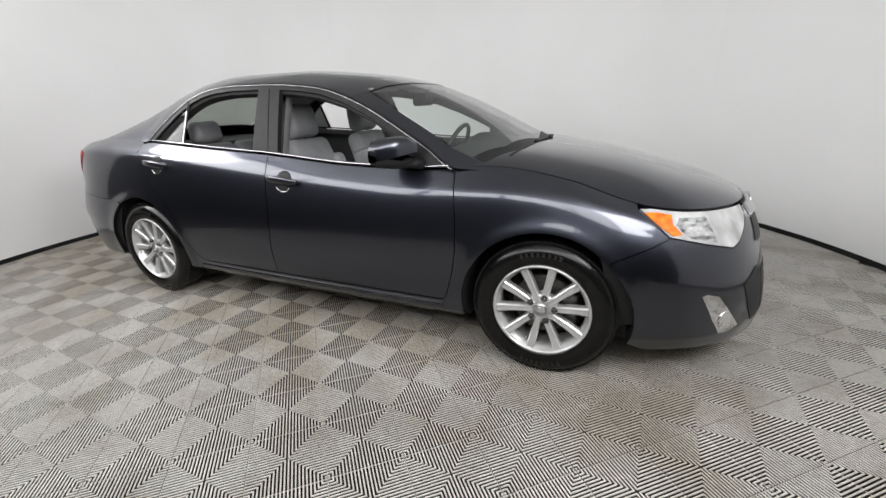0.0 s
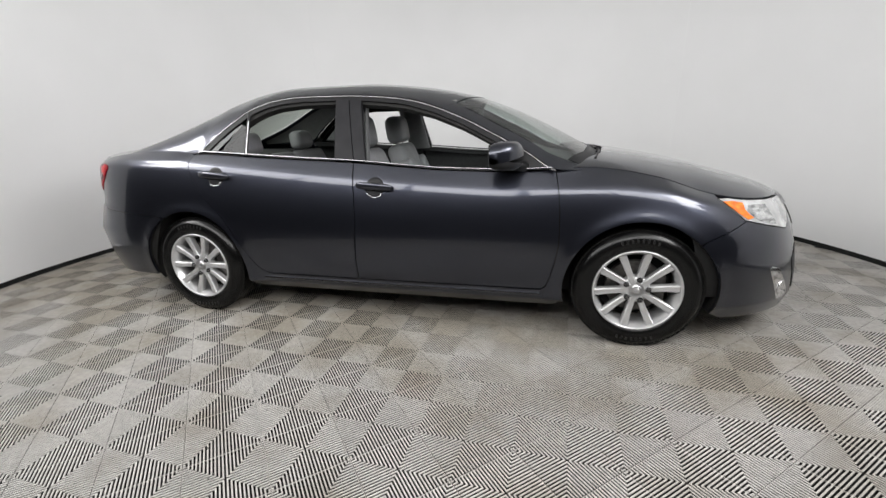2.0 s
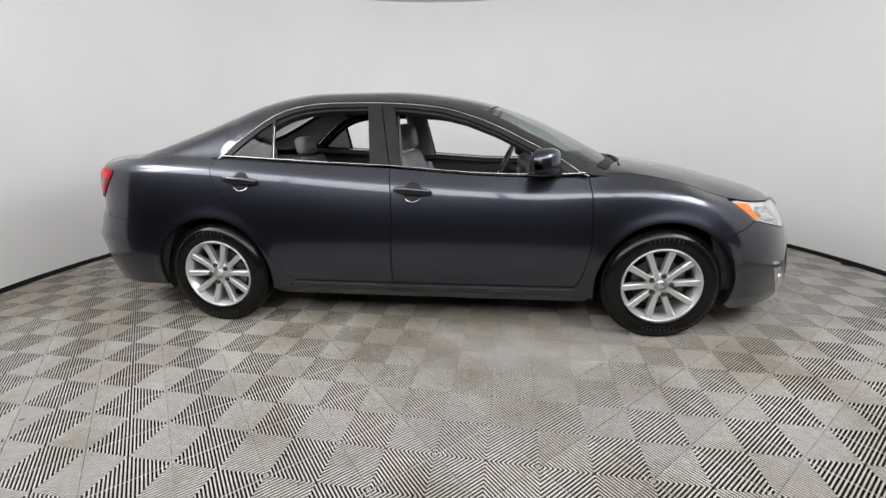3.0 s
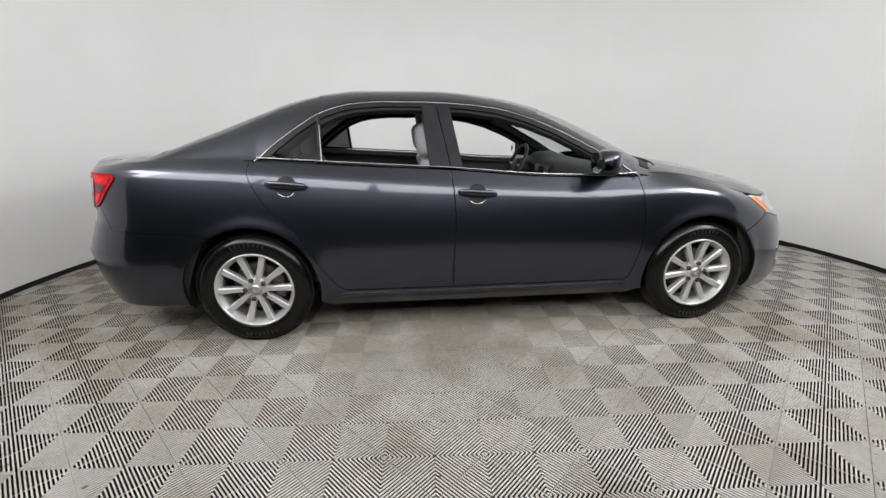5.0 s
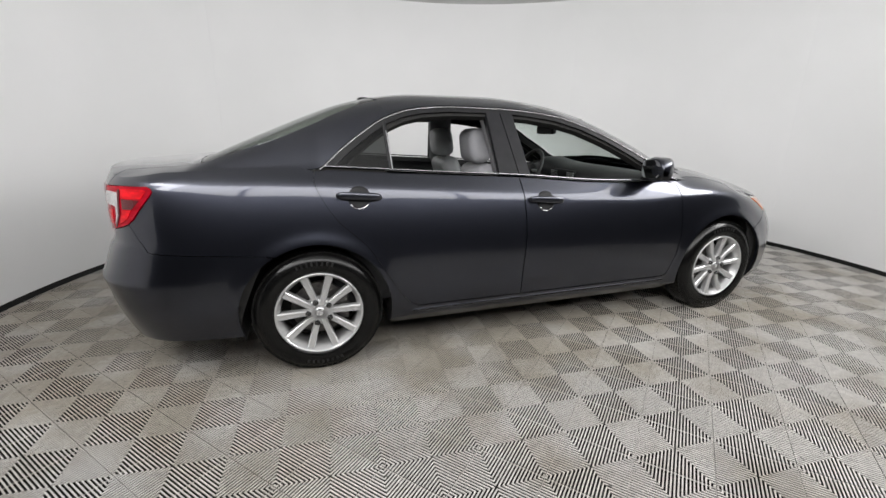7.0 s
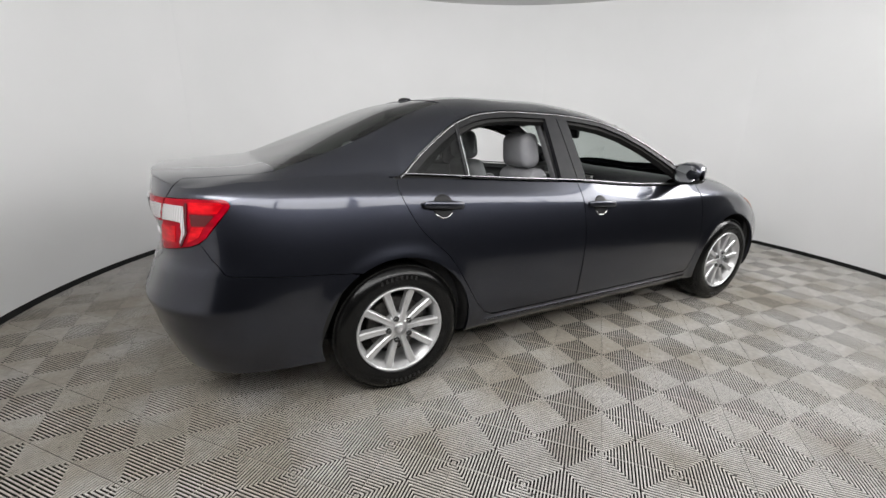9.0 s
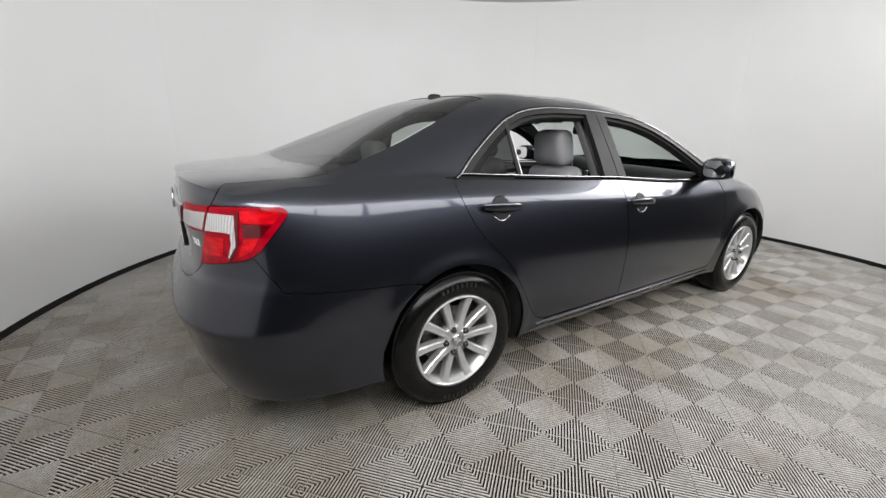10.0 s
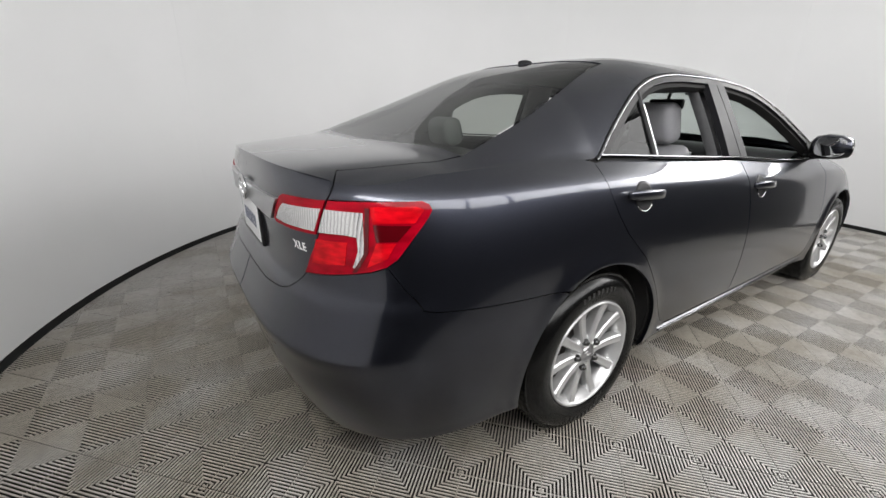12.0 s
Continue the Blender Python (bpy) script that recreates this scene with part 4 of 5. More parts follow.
# ---- lamps, grille, badges ----
def build_lamps():
    for mirror in (False, True):
        hl = HL_TOP + HL_LOW
        lamp = sheet("headlight", hl, skin, HAZE, car, gap=0.003, rim=0.03, lift=0.001, mirror=mirror, cell=(0.02, 0.02), label="hazy clear headlight with an amber end")
        amber = [(1.826, 0.797), (1.89, 0.795), (1.955, 0.783), (1.945, 0.750), (1.978, 0.712), (1.935, 0.708), (1.88, 0.748)]
        sheet("amber_lens", amber, skin, AMBER, lamp, gap=0.001, rim=0.004, lift=0.004, mirror=mirror, cell=(0.02, 0.02), label="orange turn signal lens")
        refl = [(1.985, 0.772), (2.13, 0.768), (2.145, 0.668), (2.03, 0.690), (1.985, 0.712), (1.960, 0.748)]
        sheet("reflector", refl, skin, BOWL, lamp, gap=0.002, rim=0.003, lift=0.003, mirror=mirror, cell=(0.02, 0.02))
        fog = [(2.05, 0.452), (2.075, 0.460), (2.134, 0.442), (2.20, 0.355), (2.265, 0.270), (2.215, 0.252), (2.150, 0.250), (2.105, 0.33)]
        f = sheet("fog_lamp", fog, skin, CHROME, car, gap=0.0, rim=0.02, lift=0.003, mirror=mirror, cell=(0.02, 0.02), label="chrome fog lamp in the front bumper")
        lens = [(2.172 + 0.036 * math.cos(a), 0.318 + 0.044 * math.sin(a)) for a in np.linspace(0, 2 * math.pi, 20, endpoint=False)]
        sheet("lens", lens, skin, WHITELENS, f, gap=0.0, rim=0.004, lift=0.007, mirror=mirror, cell=(0.02, 0.02))
        scoop = [(2.30, 0.46), (2.42, 0.52), (2.52, 0.46), (2.52, 0.27), (2.38, 0.262), (2.34, 0.33)]
        sheet("bumper_scoop", scoop, skin, BLACK, car, gap=0.0, rim=0.004, lift=0.003, mirror=mirror, cell=(0.03, 0.03))
        # tail lamps
        lamp_out = [(-2.386, 1.009), (-2.25, 1.012)] + LAMP_FRONT[::-1] + LAMP_LOW + [(-2.495, 0.842), (-2.441, 0.909)]
        t = sheet("tail_light", lamp_out, skin, RED, car, gap=0.001, rim=0.03, lift=0.006, mirror=mirror, cell=(0.02, 0.015), label="red tail light with a clear reversing section")
        white = [(-2.398, 0.986), (-2.284, 0.984), (-2.300, 0.878), (-2.330, 0.836), (-2.342, 0.834), (-2.317, 0.882), (-2.313, 0.919), (-2.345, 0.923), (-2.437, 0.920)]
        sheet("clear_section", white, skin, WHITELENS, t, gap=0.0, rim=0.004, lift=0.009, mirror=mirror, cell=(0.01, 0.01), label="clear ribbed lens section")
        seam = [(-2.264, 0.996), (-2.276, 0.996), (-2.300, 0.878), (-2.345, 0.822), (-2.333, 0.822), (-2.288, 0.880)]
        sheet("lens_rib", seam, skin, DKRED, t, gap=0.0, rim=0.004, lift=0.010, mirror=mirror, cell=(0.01, 0.01))
        for glow in ([(-2.262, 0.999), (-2.140, 1.000), (-2.118, 0.992), (-2.148, 0.958), (-2.262, 0.958)], [(-2.262, 0.905), (-2.208, 0.907), (-2.238, 0.866), (-2.300, 0.838)], [(-2.452, 0.898), (-2.345, 0.903), (-2.366, 0.838), (-2.490, 0.822)]):
            sheet("bright_lens", glow, skin, BRIGHTRED, t, gap=0.0, rim=0.003, lift=0.0085, mirror=mirror, cell=(0.02, 0.015))
        dk = [(-2.262, 0.954), (-2.262, 0.909), (-2.204, 0.911), (-2.158, 0.952)]
        sheet("dark_band", dk, skin, DKRED, t, gap=0.0, rim=0.003, lift=0.008, mirror=mirror, cell=(0.02, 0.015))
        ins = [(-2.394, 1.009), (-2.582, 1.006), (-2.612, 0.995), (-2.645, 0.968), (-2.692, 0.917), (-2.676, 0.905), (-2.56, 0.905), (-2.452, 0.910)]
        t2 = sheet("inner_tail_light", ins, skin, RED, car, gap=0.001, rim=0.02, lift=0.006, mirror=mirror, cell=(0.02, 0.015), label="red and clear lamp on the trunk lid")
        w2 = [(-2.412, 0.986), (-2.59, 0.978), (-2.625, 0.955), (-2.660, 0.922), (-2.60, 0.918), (-2.452, 0.921)]
        sheet("clear_section", w2, skin, WHITELENS, t2, gap=0.0, rim=0.004, lift=0.009, mirror=mirror, cell=(0.01, 0.01))
        bar = [(S_TAIL, 0.985), (-2.85, 0.984), (-2.622, 0.985), (-2.652, 0.966), (-2.700, 0.916), (-2.715, 0.908), (-2.85, 0.915), (S_TAIL, 0.918)]
        sheet("trunk_garnish", bar, skin, SATIN, car, gap=0.0, rim=0.012, lift=0.012, mirror=mirror, cell=(0.03, 0.015), label="satin chrome bar across the trunk lid")
        up = [(S_NOSE, 0.768), (2.51, 0.768), (2.50, 0.725), (S_NOSE, 0.700)]
        sheet("grille_bar", up, skin, SATIN, car, gap=0.0, rim=0.01, lift=0.012, mirror=mirror, cell=(0.04, 0.02), label="satin chrome grille bar")
        gr = [(S_NOSE, 0.690), (2.50, 0.715), (2.46, 0.62), (S_NOSE, 0.59)]
        sheet("grille", gr, skin, BLACK, car, gap=0.0, rim=0.01, lift=0.004, mirror=mirror, cell=(0.04, 0.02))
        lo = [(S_NOSE, 0.48), (2.50, 0.48), (2.50, 0.27), (S_NOSE, 0.26)]
        sheet("lower_intake", lo, skin, BLACK, car, gap=0.0, rim=0.01, lift=0.004, mirror=mirror, cell=(0.04, 0.02))
    # plate, its frame and emblem
    x = -2.398
    bm = bmesh.new()
    add_box(bm, (x - 0.004, -0.165, 0.762), (x + 0.014, 0.165, 0.928), 0.006)
    frame_ob = part("plate_frame", bm, BLACK, car, "black licence plate frame")
    bm = bmesh.new()
    add_box(bm, (x - 0.0065, -0.150, 0.778), (x - 0.0035, 0.150, 0.912), 0.001)
    plate = part("plate", bm, PLATE, frame_ob, "white dealer plate with dark bars")
    bm = bmesh.new()
    for i in range(6):
        add_box(bm, (x - 0.0078, -0.105 + i * 0.036, 0.820), (x - 0.0066, -0.082 + i * 0.036, 0.868))
    part("plate_bars", bm, PRINT, frame_ob, smooth=False)
    for bx, bz, ax, s1, s2 in ((-2.416, 0.958, 1, 0.062, 0.043), (2.296, 0.724, -1, 0.055, 0.034)):
        bm = bmesh.new()
        n = 40
        for rx, rz, oz in ((s1, s2, 0), (s1 * 0.36, s2 * 0.92, 0), (s1 * 0.66, s2 * 0.38, s2 * 0.45)):
            tube(bm, [(bx, rx * math.cos(2 * math.pi * k / n), bz + oz + rz * math.sin(2 * math.pi * k / n)) for k in range(n + 1)], 0.0052, 8, up=Vector((1, 0, 0)))
        part("badge", bm, CHROME, car, "chrome oval badge")
    # grade lettering on the trunk lid
    fc = bpy.data.curves.new("letters", "FONT")
    fc.body, fc.size, fc.extrude, fc.align_x = "XLE", 0.036, 0.0008, "CENTER"
    fc.space_character = 1.12
    tmp = new("letters_source", fc)
    bpy.context.view_layer.update()
    me = bpy.data.meshes.new_from_object(tmp.evaluated_get(bpy.context.evaluated_depsgraph_get()))
    bpy.data.objects.remove(tmp)
    middle = s_at_y(0.505, 0.85, False)
    for v in me.vertices:
        u, h = middle + v.co.x, 0.848 + v.co.y
        out = (skin(u + 0.01, h) - skin(u - 0.01, h)).cross(skin(u, h + 0.01) - skin(u, h - 0.01)).normalized()
        out = out if out.x < 0 else -out
        v.co = skin(u, h) + out * (0.003 + v.co.z)
    me.materials.append(LETTERS)
    letters = new("grade_lettering", me)
    letters.parent = car
    tagged(letters, "small chrome letters on the trunk lid")


build_lamps()


# ---- windows, mouldings, mirrors, handles ----
def side_normal(x, z):
    e = 0.004
    n = (cabin(x + e, z) - cabin(x - e, z)).cross(cabin(x, z + e) - cabin(x, z - e)).normalized()
    return n if n.y < 0 else -n


def rail_curve(x0, x1, n=60, drop=0.0):
    return [(x, rail_z(x) - drop) for x in np.linspace(x0, x1, n)]


def frame_band(name, outer, inner, mat, parent, mirror, lift, depth=0.03, label=""):
    """A door frame: the band between two outlines, with its inner edge turned in."""
    bm = bmesh.new()
    s = -1 if mirror else 1
    rows = []
    n = 64

    def even(line):
        run = [0.0]
        for p, q in zip(line, line[1:]):
            run.append(run[-1] + math.hypot(q[0] - p[0], q[1] - p[1]))
        return [(float(np.interp(t, run, [p[0] for p in line])), float(np.interp(t, run, [p[1] for p in line]))) for t in np.linspace(0, run[-1], n)]
    for a, b in zip(even(outer), even(inner)):
        na, nb = side_normal(*a), side_normal(*b)
        pts = [cabin(*a) + na * (lift - depth), cabin(*a) + na * lift, cabin(*b) + nb * lift, cabin(*b) + nb * (lift - depth)]
        rows.append([bm.verts.new((p.x, p.y * s, p.z)) for p in pts])
    for p, q in zip(rows, rows[1:]):
        for k in range(3):
            bm.faces.new((p[k], p[k + 1], q[k + 1], q[k]))
    bmesh.ops.recalc_face_normals(bm, faces=bm.faces[:])
    return creased(part(name, bm, mat, parent, label), 40)


def build_sides():
    for mirror in (False, True):
        sg = 1 if mirror else -1
        # painted upper frames of the doors, black inside
        top = rail_curve(-1.335, 0.935, 90, 0.004)
        inn = [(-1.26, 1.085), (-1.20, 1.140), (-1.07, 1.238), (-0.96, 1.306), (-0.86, 1.342), (-0.75, 1.362), (-0.6, 1.371), (-0.3, 1.368), (-0.1, 1.354), (0.08, 1.330), (0.25, 1.283), (0.43, 1.210), (0.60, 1.123), (0.75, 1.040), (0.845, 0.985)]
        inn2 = [(-1.21, 1.085), (-1.15, 1.140), (-1.04, 1.226), (-0.95, 1.284), (-0.86, 1.322), (-0.76, 1.344), (-0.6, 1.356), (-0.3, 1.355), (-0.1, 1.339), (0.08, 1.314), (0.25, 1.268), (0.43, 1.196), (0.59, 1.114), (0.71, 1.045), (0.80, 0.985)]
        frame_band("window_frame", top, inn, BLACK, car, mirror, 0.004, 0.03, "black door window frame")
        frame_band("window_seal", inn, inn2, DARK, car, mirror, -0.012, 0.045, "dark rubber window seal")
        # chrome round the windows
        pts = rail_curve(-1.335, 0.94, 90, 0.012)
        strip("window_moulding", [cabin(x, z) + side_normal(x, z) * 0.003 for x, z in pts], [side_normal(x, z) for x, z in pts], 0.010, 0.006, TRIMCHROME, car, "chrome moulding round the side windows", mirror)
        low = [(x, top_z(x) + 0.011) for x in np.linspace(-1.318, 0.922, 60)]
        strip("belt_moulding", [cabin(x, z) + side_normal(x, z) * 0.008 for x, z in low], [side_normal(x, z) for x, z in low], 0.008, 0.008, TRIMCHROME, car, "chrome belt moulding under the windows", mirror)
        sheet("corner_seal", [(-1.37, 1.066), (-1.0, 1.055), (-1.0, 1.072), (-1.20, 1.088), (-1.27, 1.128), (-1.34, 1.085)], cabin, DARK, car, gap=0.0, rim=0.0, lift=-0.008, mirror=mirror)
        # centre post
        sheet("front_post", [(-0.212, 1.02), (-0.142, 1.02), (-0.205, 1.365), (-0.285, 1.385)], cabin, GLOSSBLACK, car, gap=0.001, rim=0.03, lift=0.004, mirror=mirror, label="dark gloss door post")
        sheet("rear_post", [(-0.338, 1.025), (-0.216, 1.02), (-0.289, 1.385), (-0.372, 1.372)], cabin, GLOSSBLACK, car, gap=0.001, rim=0.03, lift=0.004, mirror=mirror, label="dark gloss door post")
        bm = bmesh.new()
        for x0, z0, x1, z1 in ((-0.24, 1.0, -0.29, 1.38),):
            rows = []
            for t in np.linspace(0, 1, 8):
                x, z = x0 + (x1 - x0) * t, z0 + (z1 - z0) * t
                y = side_y(x, z) - 0.05
                rows.append([bm.verts.new((x + dx, sg * (y - dy), z)) for dx, dy in ((-0.09, 0.0), (-0.09, 0.05), (-0.03, 0.085), (0.03, 0.085), (0.09, 0.05), (0.09, 0.0))])
            for p, q in zip(rows, rows[1:]):
                for k in range(5):
                    bm.faces.new((p[k], p[k + 1], q[k + 1], q[k]))
        bmesh.ops.recalc_face_normals(bm, faces=bm.faces[:])
        part("pillar_trim", bm, LIGHTTRIM, car, "grey inner trim of the centre pillar")
        # quarter glass and its dividing bar
        quarter = [(-1.31, 1.082), (-0.975, 1.066), (-0.982, 1.312), (-1.09, 1.250), (-1.20, 1.165)]
        sheet("quarter_glass", quarter, cabin, TINT, car, gap=0.0, rim=0.0, lift=-0.004, mirror=mirror, cell=(0.1, 0.1), label="dark tinted rear quarter glass")
        bar = [(-0.966 - 0.014 * t, 1.062 + 0.27 * t) for t in np.linspace(0, 1, 10)]
        strip("window_divider", [cabin(x, z) for x, z in bar], [side_normal(x, z) for x, z in bar], 0.022, 0.008, BLACK, car, "", mirror)
        bar = [(-0.958 - 0.014 * t, 1.064 + 0.20 * t) for t in np.linspace(0, 1, 8)]
        strip("divider_edge", [cabin(x, z) + side_normal(x, z) * 0.006 for x, z in bar], [side_normal(x, z) for x, z in bar], 0.006, 0.004, SATIN, car, "", mirror)
        # sail at the mirror's foot
        sheet("mirror_sail", [(0.73, 0.968), (0.90, 0.975), (0.80, 1.035), (0.72, 1.065)], cabin, BLACK, car, gap=0.0, rim=0.01, lift=0.007, mirror=mirror)
        # sill moulding
        pts = [(x, 0.284) for x in np.linspace(-0.885, 0.885, 40)]
        nr = Vector((0, -0.95, 0.3)).normalized()
        strip("sill_moulding", [skin(*p) for p in pts], [nr] * 40, 0.012, 0.010, TRIMCHROME, car, "bright moulding along the sill", mirror)
        # handles
        for hx, hz in ((-1.150, 0.9415), (-0.066, 0.8795)):
            def at(x, z, off):
                p = skin(x, z)
                e = 0.01
                n = (skin(x + e, z) - skin(x - e, z)).cross(skin(x, z + e) - skin(x, z - e)).normalized()
                n = n if n.y < 0 else -n
                p = p + n * off
                return Vector((p.x, p.y * (-1 if mirror else 1), p.z))
            grip = new("door_handle")
            grip.parent = car
            bm = bmesh.new()
            line = [at(hx + dx, hz - 0.072 * dx, off) for dx, off in ((-0.112, 0.008), (-0.10, 0.022), (-0.08, 0.031), (-0.04, 0.036), (0.0, 0.038), (0.04, 0.036), (0.08, 0.031), (0.10, 0.022), (0.112, 0.008))]
            tube(bm, line, [0.010, 0.0165, 0.019, 0.0195, 0.0195, 0.0195, 0.019, 0.0165, 0.010], 14, 0.5, Vector((0, 0, 1)))
            part("grip", bm, PAINT, grip)
            # no hollow is cut: a black disc on the skin gives the recess's shade
            bm = bmesh.new()
            ring = []
            for rr, off in ((1.0, 0.0005), (0.96, 0.0035), (0.80, 0.003), (0.5, 0.0025), (0.0, 0.0025)):
                ring.append([bm.verts.new(at(hx + 0.058 * rr * math.cos(a), hz - 0.004 + 0.057 * rr * math.sin(a), off)) for a in np.linspace(0, 2 * math.pi, 28, endpoint=False)])
            for p, q in zip(ring, ring[1:]):
                for k in range(28):
                    bm.faces.new((p[k], p[(k + 1) % 28], q[(k + 1) % 28], q[k]))
            bmesh.ops.remove_doubles(bm, verts=bm.verts[:], dist=0.0002)
            bmesh.ops.recalc_face_normals(bm, faces=bm.faces[:])
            part("cup", bm, BLACK, grip, "dark disc on the door standing in for the shaded handle recess")
            bm = bmesh.new()
            tube(bm, [at(hx + 0.055 * math.cos(a), hz - 0.005 + 0.055 * math.sin(a), 0.003) for a in np.linspace(math.pi * 1.2, math.pi * 1.8, 16)], 0.0028, 6)
            part("cup_edge", bm, CHROME, grip)
    # mirrors
    for sg in (-1, 1):
        mir = new("side_mirror")
        mir.parent = car
        bm = bmesh.new()
        secs = []
        for k, (y, x0, x1, z0, z1) in enumerate(((0.815, 0.650, 0.755, 0.990, 1.085), (0.835, 0.628, 0.775, 0.980, 1.110), (0.89, 0.612, 0.770, 0.976, 1.124), (0.955, 0.605, 0.745, 0.982, 1.120), (1.0, 0.608, 0.705, 0.996, 1.102), (1.015, 0.615, 0.66, 1.016, 1.076))):
            cx, cz, rx, rz = (x0 + x1) / 2, (z0 + z1) / 2, (x1 - x0) / 2, (z1 - z0) / 2
            secs.append([bm.verts.new((cx + rx * (abs(math.cos(a)) ** 0.55) * math.copysign(1, math.cos(a)), sg * y, cz + rz * (abs(math.sin(a)) ** 0.6) * math.copysign(1, math.sin(a)))) for a in np.linspace(0, 2 * math.pi, 32, endpoint=False)])
        for p, q in zip(secs, secs[1:]):
            for k in range(32):
                bm.faces.new((p[k], p[(k + 1) % 32], q[(k + 1) % 32], q[k]))
        bm.faces.new(secs[0])
        bm.faces.new(secs[-1])
        bmesh.ops.recalc_face_normals(bm, faces=bm.faces[:])
        low = bm.copy()
        for half_bm, sign in ((bm, 1), (low, -1)):
            geom = half_bm.verts[:] + half_bm.edges[:] + half_bm.faces[:]
            bmesh.ops.bisect_plane(half_bm, geom=geom, plane_co=(0.7, 0, 1.030 - 0.001 * sign), plane_no=(-0.25, 0, sign), clear_inner=True)
        creased(part("housing", bm, PAINT, mir), 50)
        creased(part("lower_shell", low, BLACK, mir, "black lower shell"), 50)
        bm = bmesh.new()
        pts = [(0.6085 - 0.004 * (1 - abs(math.cos(a))), sg * (0.920 + 0.072 * (abs(math.cos(a)) ** 0.6) * math.copysign(1, math.cos(a))), 1.052 + 0.056 * (abs(math.sin(a)) ** 0.6) * math.copysign(1, math.sin(a))) for a in np.linspace(0, 2 * math.pi, 32, endpoint=False)]
        bm.faces.new([bm.verts.new(p) for p in pts])
        part("mirror_glass", bm, MIRROR, mir, "mirror glass", smooth=False)
        bm = bmesh.new()
        tube(bm, [(0.77, sg * 0.79, 0.985), (0.745, sg * 0.83, 0.992), (0.72, sg * 0.88, 1.0)], [0.03, 0.026, 0.026], 10, 1.4)
        part("mirror_foot", bm, BLACK, mir)
    # aerial, wipers
    bm = bmesh.new()
    base = upper(-1.0, 0.0).z
    secs = []
    for k, (r, h) in enumerate(((1.0, -0.006), (1.0, 0.002), (0.86, 0.009), (0.6, 0.014), (0.25, 0.016))):
        secs.append([bm.verts.new((-1.0 + 0.045 * r * math.cos(a), 0.030 * r * math.sin(a), base + h)) for a in np.linspace(0, 2 * math.pi, 24, endpoint=False)])
    for p, q in zip(secs, secs[1:]):
        for k in range(24):
            bm.faces.new((p[k], p[(k + 1) % 24], q[(k + 1) % 24], q[k]))
    bm.faces.new(secs[-1])
    bmesh.ops.recalc_face_normals(bm, faces=bm.faces[:])
    part("aerial", bm, GLOSSBLACK, car, "small dark roof aerial")
    for y0, y1 in ((0.42, -0.20), (-0.05, -0.60)):
        w = new("wiper")
        w.parent = car
        bm = bmesh.new()
        tube(bm, [upper(1.235 - 0.13 * (y0 + (y1 - y0) * t) ** 2 - 0.03 * t, y0 + (y1 - y0) * t) + Vector((0.0, 0, 0.012)) for t in np.linspace(0, 1, 14)], 0.008, 8)
        part("blade", bm, BLACK, w)
        bm = bmesh.new()
        tube(bm, [upper(1.28, y0) + Vector((0, 0, 0.012)), upper(1.255, (y0 * 0.6 + y1 * 0.4)) + Vector((0, 0, 0.020)), upper(1.225, (y0 + y1) / 2) + Vector((0, 0, 0.020))], 0.008, 8)
        part("arm", bm, BLACK, w)


build_sides()


# ---- cabin ----
def cushion(bm, lo, hi, bevel, m=None, taper=1.0, bulge=0.0):
    n0 = len(bm.verts)
    c = [(a + b) / 2 for a, b in zip(lo, hi)]
    s = [abs(b - a) for a, b in zip(lo, hi)]
    tmp = bmesh.new()
    bmesh.ops.create_cube(tmp, size=1, matrix=Matrix.Diagonal((*s, 1)))
    bmesh.ops.bevel(tmp, geom=tmp.edges[:], offset=bevel, segments=5, affect="EDGES", profile=0.5)
    bmesh.ops.subdivide_edges(tmp, edges=[e for e in tmp.edges if e.calc_length() > max(s) * 0.3], cuts=5, use_grid_fill=True)
    for v in tmp.verts:
        f = v.co.z / s[2] + 0.5
        k = 1 + (taper - 1) * f
        v.co.y *= k
        v.co.x += math.copysign(bulge * (1 - (2 * v.co.y / s[1]) ** 2) * (1 - (2 * v.co.z / s[2]) ** 2), v.co.x)
    me = bpy.data.meshes.new("tmp")
    tmp.to_mesh(me)
    tmp.free()
    me.transform((m or Matrix()) @ Matrix.Translation(c))
    bm.from_mesh(me)
    bpy.data.meshes.remove(me)


def front_seat(y, label):
    seat = new("front_seat")
    seat.parent = car
    lean = Matrix.Translation((-0.10, y, 0.50)) @ Matrix.Rotation(radians(-21), 4, "Y")
    bm = bmesh.new()
    cushion(bm, (-0.08, -0.235, 0.0), (0.06, 0.235, 0.60), 0.055, lean, 0.80, 0.012)
    part("backrest", bm, LEATHER, seat)
    for q in (-0.18, 0.18):
        bm = bmesh.new()
        cushion(bm, (-0.06, q - 0.05, 0.03), (0.11, q + 0.05, 0.46), 0.04, lean)
        part("side_bolster", bm, LEATHER, seat)
    bm = bmesh.new()
    cushion(bm, (-0.12, y - 0.25, 0.36), (0.42, y + 0.25, 0.53), 0.06, None)
    part("seat_cushion", bm, LEATHER, seat)
    bm = bmesh.new()
    head = Matrix.Translation((-0.33, y, 1.068)) @ Matrix.Rotation(radians(-8), 4, "Y")
    cushion(bm, (-0.055, -0.14, 0.0), (0.075, 0.14, 0.215), 0.05, head, 0.84, 0.012)
    part("headrest", bm, LEATHER, seat, label)
    for q in (-0.06, 0.06):
        bm = bmesh.new()
        tube(bm, [(-0.31, y + q, 1.03), (-0.325, y + q, 1.13)], 0.006, 8)
        part("headrest_post", bm, CHROME, seat)
    bm = bmesh.new()
    add_box(bm, (-0.15, y - 0.2, 0.20), (0.38, y + 0.2, 0.37), 0.02)
    part("seat_base", bm, DASH, seat)


